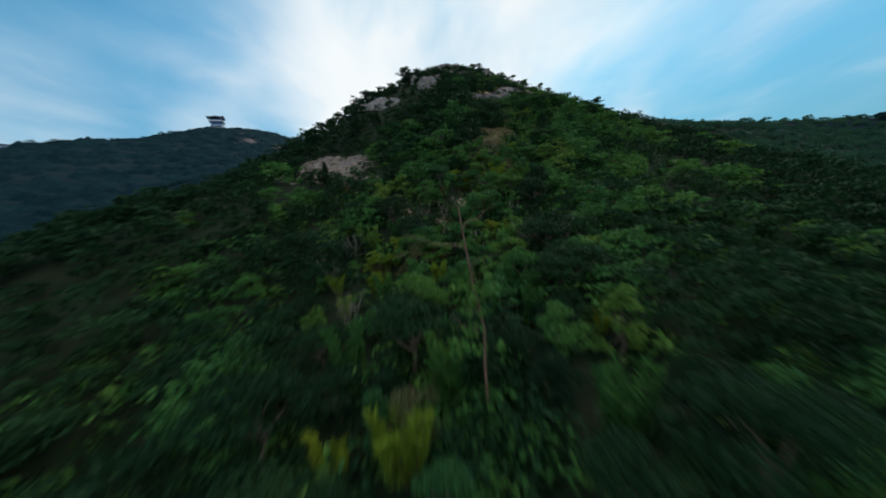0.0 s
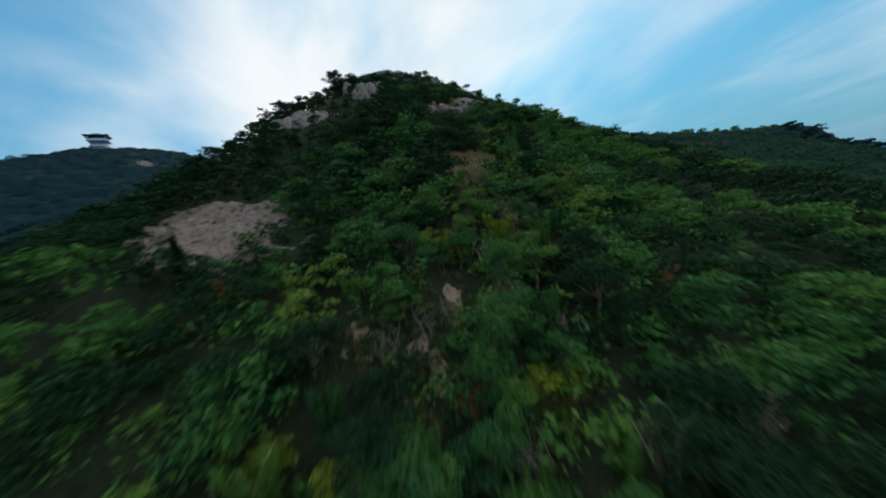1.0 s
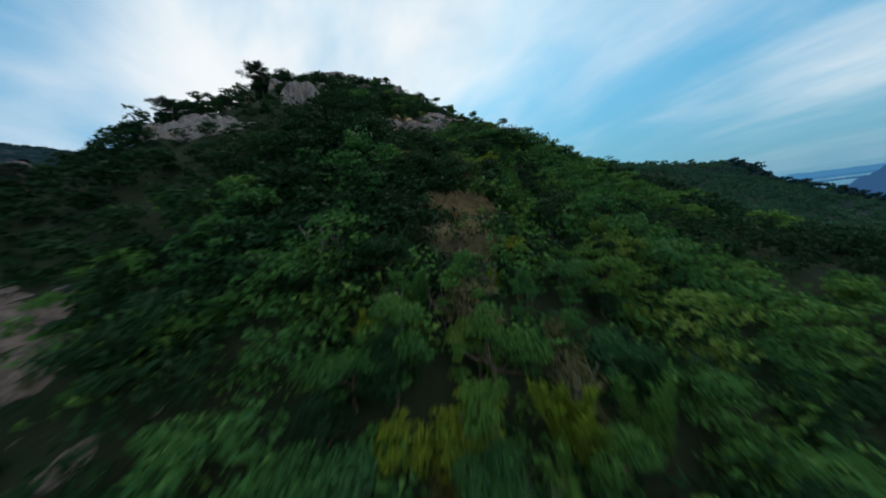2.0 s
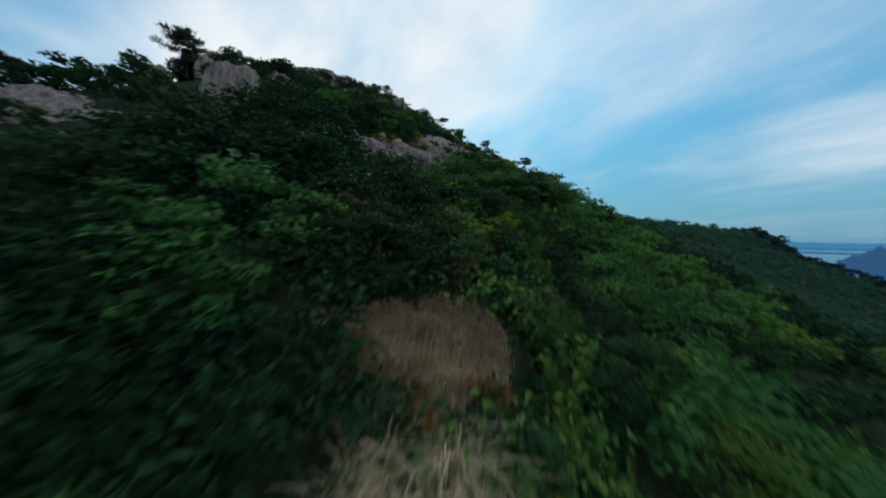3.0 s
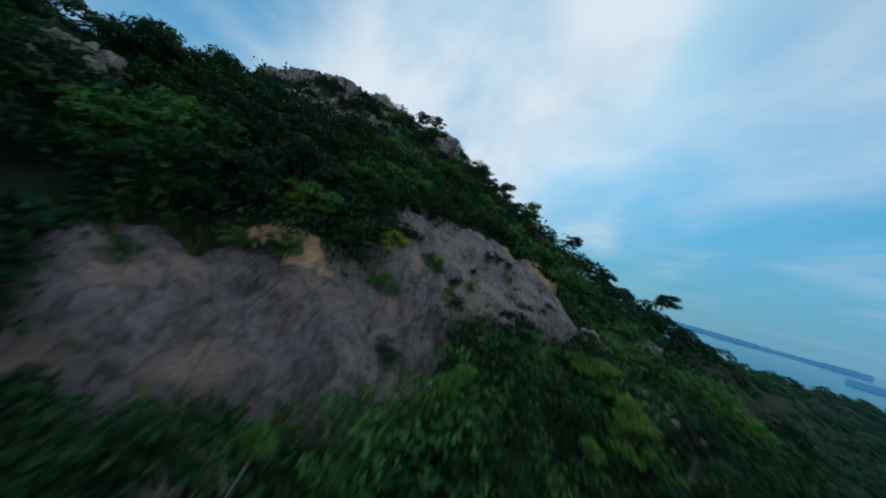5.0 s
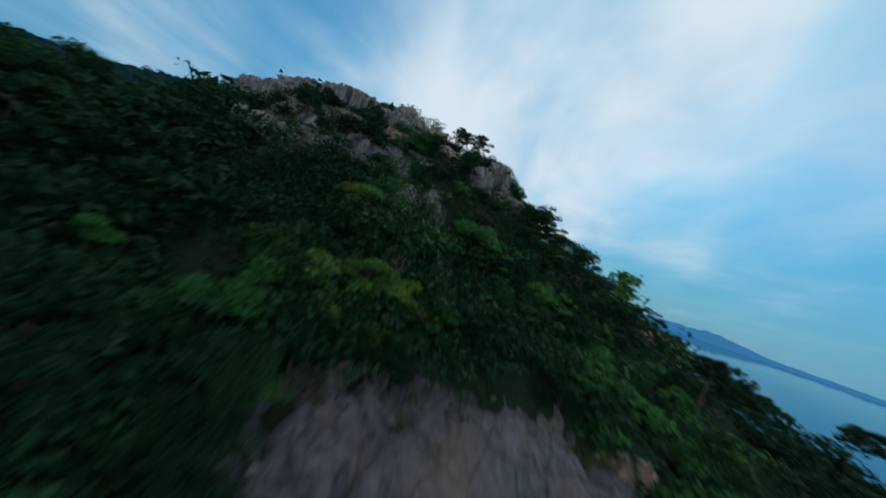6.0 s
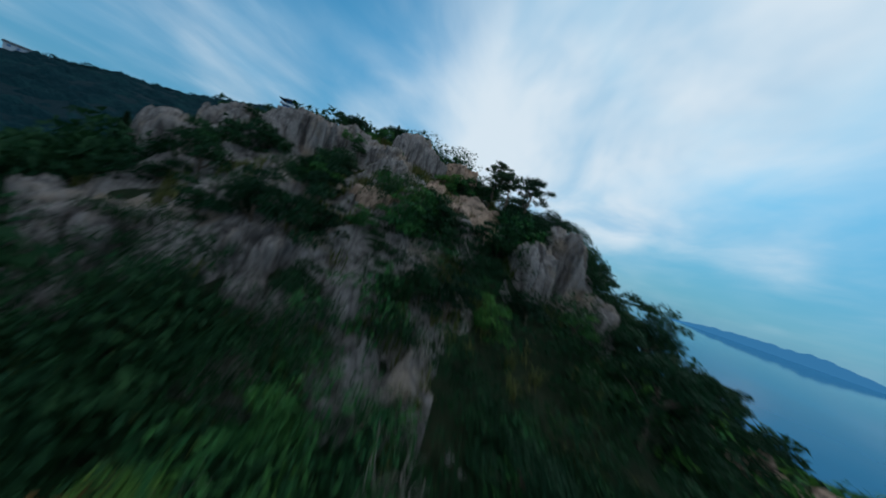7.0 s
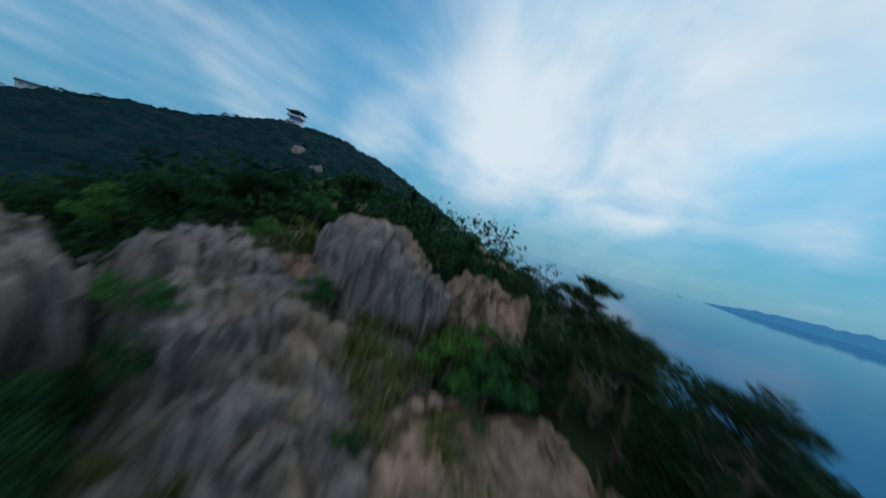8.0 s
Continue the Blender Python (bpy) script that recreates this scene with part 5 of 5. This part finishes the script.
def fineness(row):
    """How near the low growth lies to the way over the ridge: 2 on the summit, 1 beside the way, 0 elsewhere."""
    if row[1] > 81 and 7 < row[0] < 21:
        return 2
    return 1 if 52 < row[1] < 93 and abs(row[0] - track_x(row[1])) < 6.5 else 0


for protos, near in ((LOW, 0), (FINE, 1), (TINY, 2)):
    for mat, bright, label in ((LEAF, True, "low green undergrowth on the slope"), (LEAF_DARK_SHADE, False, "low dark green undergrowth on the slope, partly painted shade")):
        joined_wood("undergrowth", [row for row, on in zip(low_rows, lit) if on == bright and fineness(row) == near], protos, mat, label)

# ---- grass ----
def blades(rows, seed, tall, per):
    """Tufts of narrow bent blades at rows of x, y."""
    r = np.random.default_rng(seed)
    rows = np.array(rows)
    n = len(rows) * per
    base = np.repeat(rows, per, 0) + r.normal(0, 0.10, (n, 2))
    z = relief(base[:, 0], base[:, 1]) + ripple(base[:, 0], base[:, 1])
    a, h = r.uniform(0, 2 * math.pi, n), tall * r.uniform(0.5, 1.3, n)
    out = np.stack([np.cos(a), np.sin(a), 0 * a], 1)
    side = np.stack([-np.sin(a), np.cos(a), 0 * a], 1) * 0.022
    foot = np.stack([base[:, 0], base[:, 1], z + 0.15], 1)
    mid = foot + out * (0.22 * h)[:, None] + np.array([0, 0, 1]) * (0.7 * h)[:, None]
    tip = foot + out * (0.85 * h)[:, None] + np.array([0, 0, 1]) * (0.80 * h)[:, None]
    v = np.stack([foot - side, foot + side, mid + side * 0.8, mid - side * 0.8, tip + side * 0.2, tip - side * 0.2], 1).reshape(-1, 3)
    i = np.arange(n)[:, None] * 6
    f = np.concatenate([i + [0, 1, 2, 3], i + [3, 2, 4, 5]])
    return v, f


r = random.Random(12)
straw = []
while len(straw) < 320:
    u, w = r.uniform(-1, 1), r.uniform(-1, 1)
    if u * u + w * w < 1:
        straw.append((10.4 + 3.0 * u - 0.4 * w, 49.4 + 0.6 * u + 1.9 * w))
v, f = blades(straw, 3, 0.55, 16)
tagged(new("dry_grass", mesh_from("dry_grass", v, f, [STRAW])), "patch of tangled dry straw on bare soil", "grass", kind="stuff")
v, f = blades([(8.9 + 0.9 * r.gauss(0, 1), 45.5 + 0.5 * r.gauss(0, 1)) for _ in range(130)], 5, 1.35, 14)
tagged(new("dry_grass", mesh_from("dry_grass", v, f, [STRAW_DARK])), "clump of tall dry tan grass", "grass", kind="stuff")
tufts = []
while len(tufts) < 620:
    x, y = r.gauss(11, 4.2), r.gauss(88, 4.2)
    if noise.noise((x * 0.5, y * 0.5, 9)) > -0.05:
        tufts.append((x, y))
for bx, by, a, b, t in BARE[:3]:
    for _ in range(60):
        u, w = r.uniform(-1, 1), r.uniform(-1, 1)
        tufts.append((bx + math.cos(t) * u * a - math.sin(t) * w * b, by + math.sin(t) * u * a + math.cos(t) * w * b))
for cx, cy, cr in CLEAR:
    for _ in range(45):
        tufts.append((cx + r.gauss(0, cr * 0.55), cy + r.gauss(0, cr * 0.55)))
v, f = blades(tufts, 4, 0.38, 16)
tagged(new("grass", mesh_from("grass", v, f, [GRASS])), "tufts of yellowish green grass between rocks", "grass", kind="stuff")


# ---- the lookout on the far hill ----
def box(x0, x1, y0, y1, z0, z1, bevel=0.0):
    bm = bmesh.new()
    bmesh.ops.create_cube(bm, size=1.0)
    for p in bm.verts:
        p.co = ((x0 + x1) / 2 + p.co.x * (x1 - x0), (y0 + y1) / 2 + p.co.y * (y1 - y0), (z0 + z1) / 2 + p.co.z * (z1 - z0))
    if bevel:
        bmesh.ops.bevel(bm, geom=bm.edges[:], offset=bevel, segments=1, affect="EDGES")
    return bm


def part(name, bm, material, parent, label=""):
    me = bpy.data.meshes.new(name)
    bm.to_mesh(me)
    bm.free()
    me.materials.append(material)
    return piece(name, me, parent, label)


def hip_roof(half, eave, ridge, rise):
    """A roof with upturned eaves."""
    bm = bmesh.new()
    n, rings = 24, []
    for s in (0.0, 0.35, 0.7, 1.0):
        ring = []
        for k in range(n):
            a = 2 * math.pi * k / n
            corner = 1 / max(abs(math.cos(a)), abs(math.sin(a)))
            reach = half * (1 - s) + ridge * s
            lift = rise * (s ** 1.7) + 0.35 * (1 - s) * (corner - 1) * 2.4
            ring.append(bm.verts.new((math.cos(a) * corner * reach, math.sin(a) * corner * reach, eave + lift)))
        rings.append(ring)
    for a, b in zip(rings, rings[1:]):
        for k in range(n):
            bm.faces.new((a[k], a[(k + 1) % n], b[(k + 1) % n], b[k]))
    bm.faces.new(rings[-1])
    bm.faces.new(rings[0][::-1])
    return bm


def lookout(x, y):
    root = tagged(new("lookout_pavilion"), "two-storey white and blue lookout pavilion with dark roof", "pavilion")
    root.matrix_world = pose(x, y, ground_at(x, y) + 1.6, 0, 0, 25)
    part("base", box(-4.2, 4.2, -4.2, 4.2, -3.0, 0.8, 0.05), PAINT, root)
    part("lower_room", box(-3.2, 3.2, -3.2, 3.2, 0.8, 3.2, 0.05), PAVILION_BLUE, root)
    part("balcony", box(-4.6, 4.6, -4.6, 4.6, 3.2, 3.55, 0.05), PAINT, root)
    for sx in (-1, 1):
        for sy in (-1, 1):
            part("post", box(sx * 3.7 - 0.22, sx * 3.7 + 0.22, sy * 3.7 - 0.22, sy * 3.7 + 0.22, 3.55, 6.4), PAINT, root)
    for sx, sy in ((1, 0), (-1, 0), (0, 1), (0, -1)):
        if sx:
            part("rail", box(sx * 4.4 - 0.08, sx * 4.4 + 0.08, -4.4, 4.4, 3.55, 4.5), PAINT, root)
        else:
            part("rail", box(-4.4, 4.4, sy * 4.4 - 0.08, sy * 4.4 + 0.08, 3.55, 4.5), PAINT, root)
    part("upper_room", box(-1.8, 1.8, -1.8, 1.8, 3.55, 6.4, 0.05), PAVILION_BLUE, root)
    part("roof", hip_roof(5.6, 6.4, 0.9, 2.1), ROOF, root, "dark tiled roof with upturned eaves")


lookout(-161.5, 246.0)


def hill_house(x, y, turn):
    root = tagged(new("hilltop_building"), "long low pale building on the far hilltop", "building")
    root.matrix_world = pose(x, y, ground_at(x, y) + 0.5, 0, 0, turn) @ Matrix.Diagonal((0.6, 0.6, 0.6, 1))
    part("wall", box(-10, 10, -2.6, 2.6, -3.0, 2.6, 0.05), PAINT, root)
    bm = bmesh.new()
    ends = [[bm.verts.new((sx * 10.8, yy, zz)) for yy, zz in ((-3.3, 2.6), (-3.3, 2.8), (0, 4.3), (3.3, 2.8), (3.3, 2.6))] for sx in (-1, 1)]
    for k in range(5):
        bm.faces.new((ends[0][k], ends[0][(k + 1) % 5], ends[1][(k + 1) % 5], ends[1][k]))
    bm.faces.new(ends[0][::-1])
    bm.faces.new(ends[1])
    part("roof", bm, ROOF, root, "pale grey pitched roof")
    for k in range(5):
        part("window", box(-8.4 + k * 4.0, -6.8 + k * 4.0, -2.68, -2.58, 0.4, 1.8), PAVILION_BLUE, root)


hill_house(-206, 154, 64)
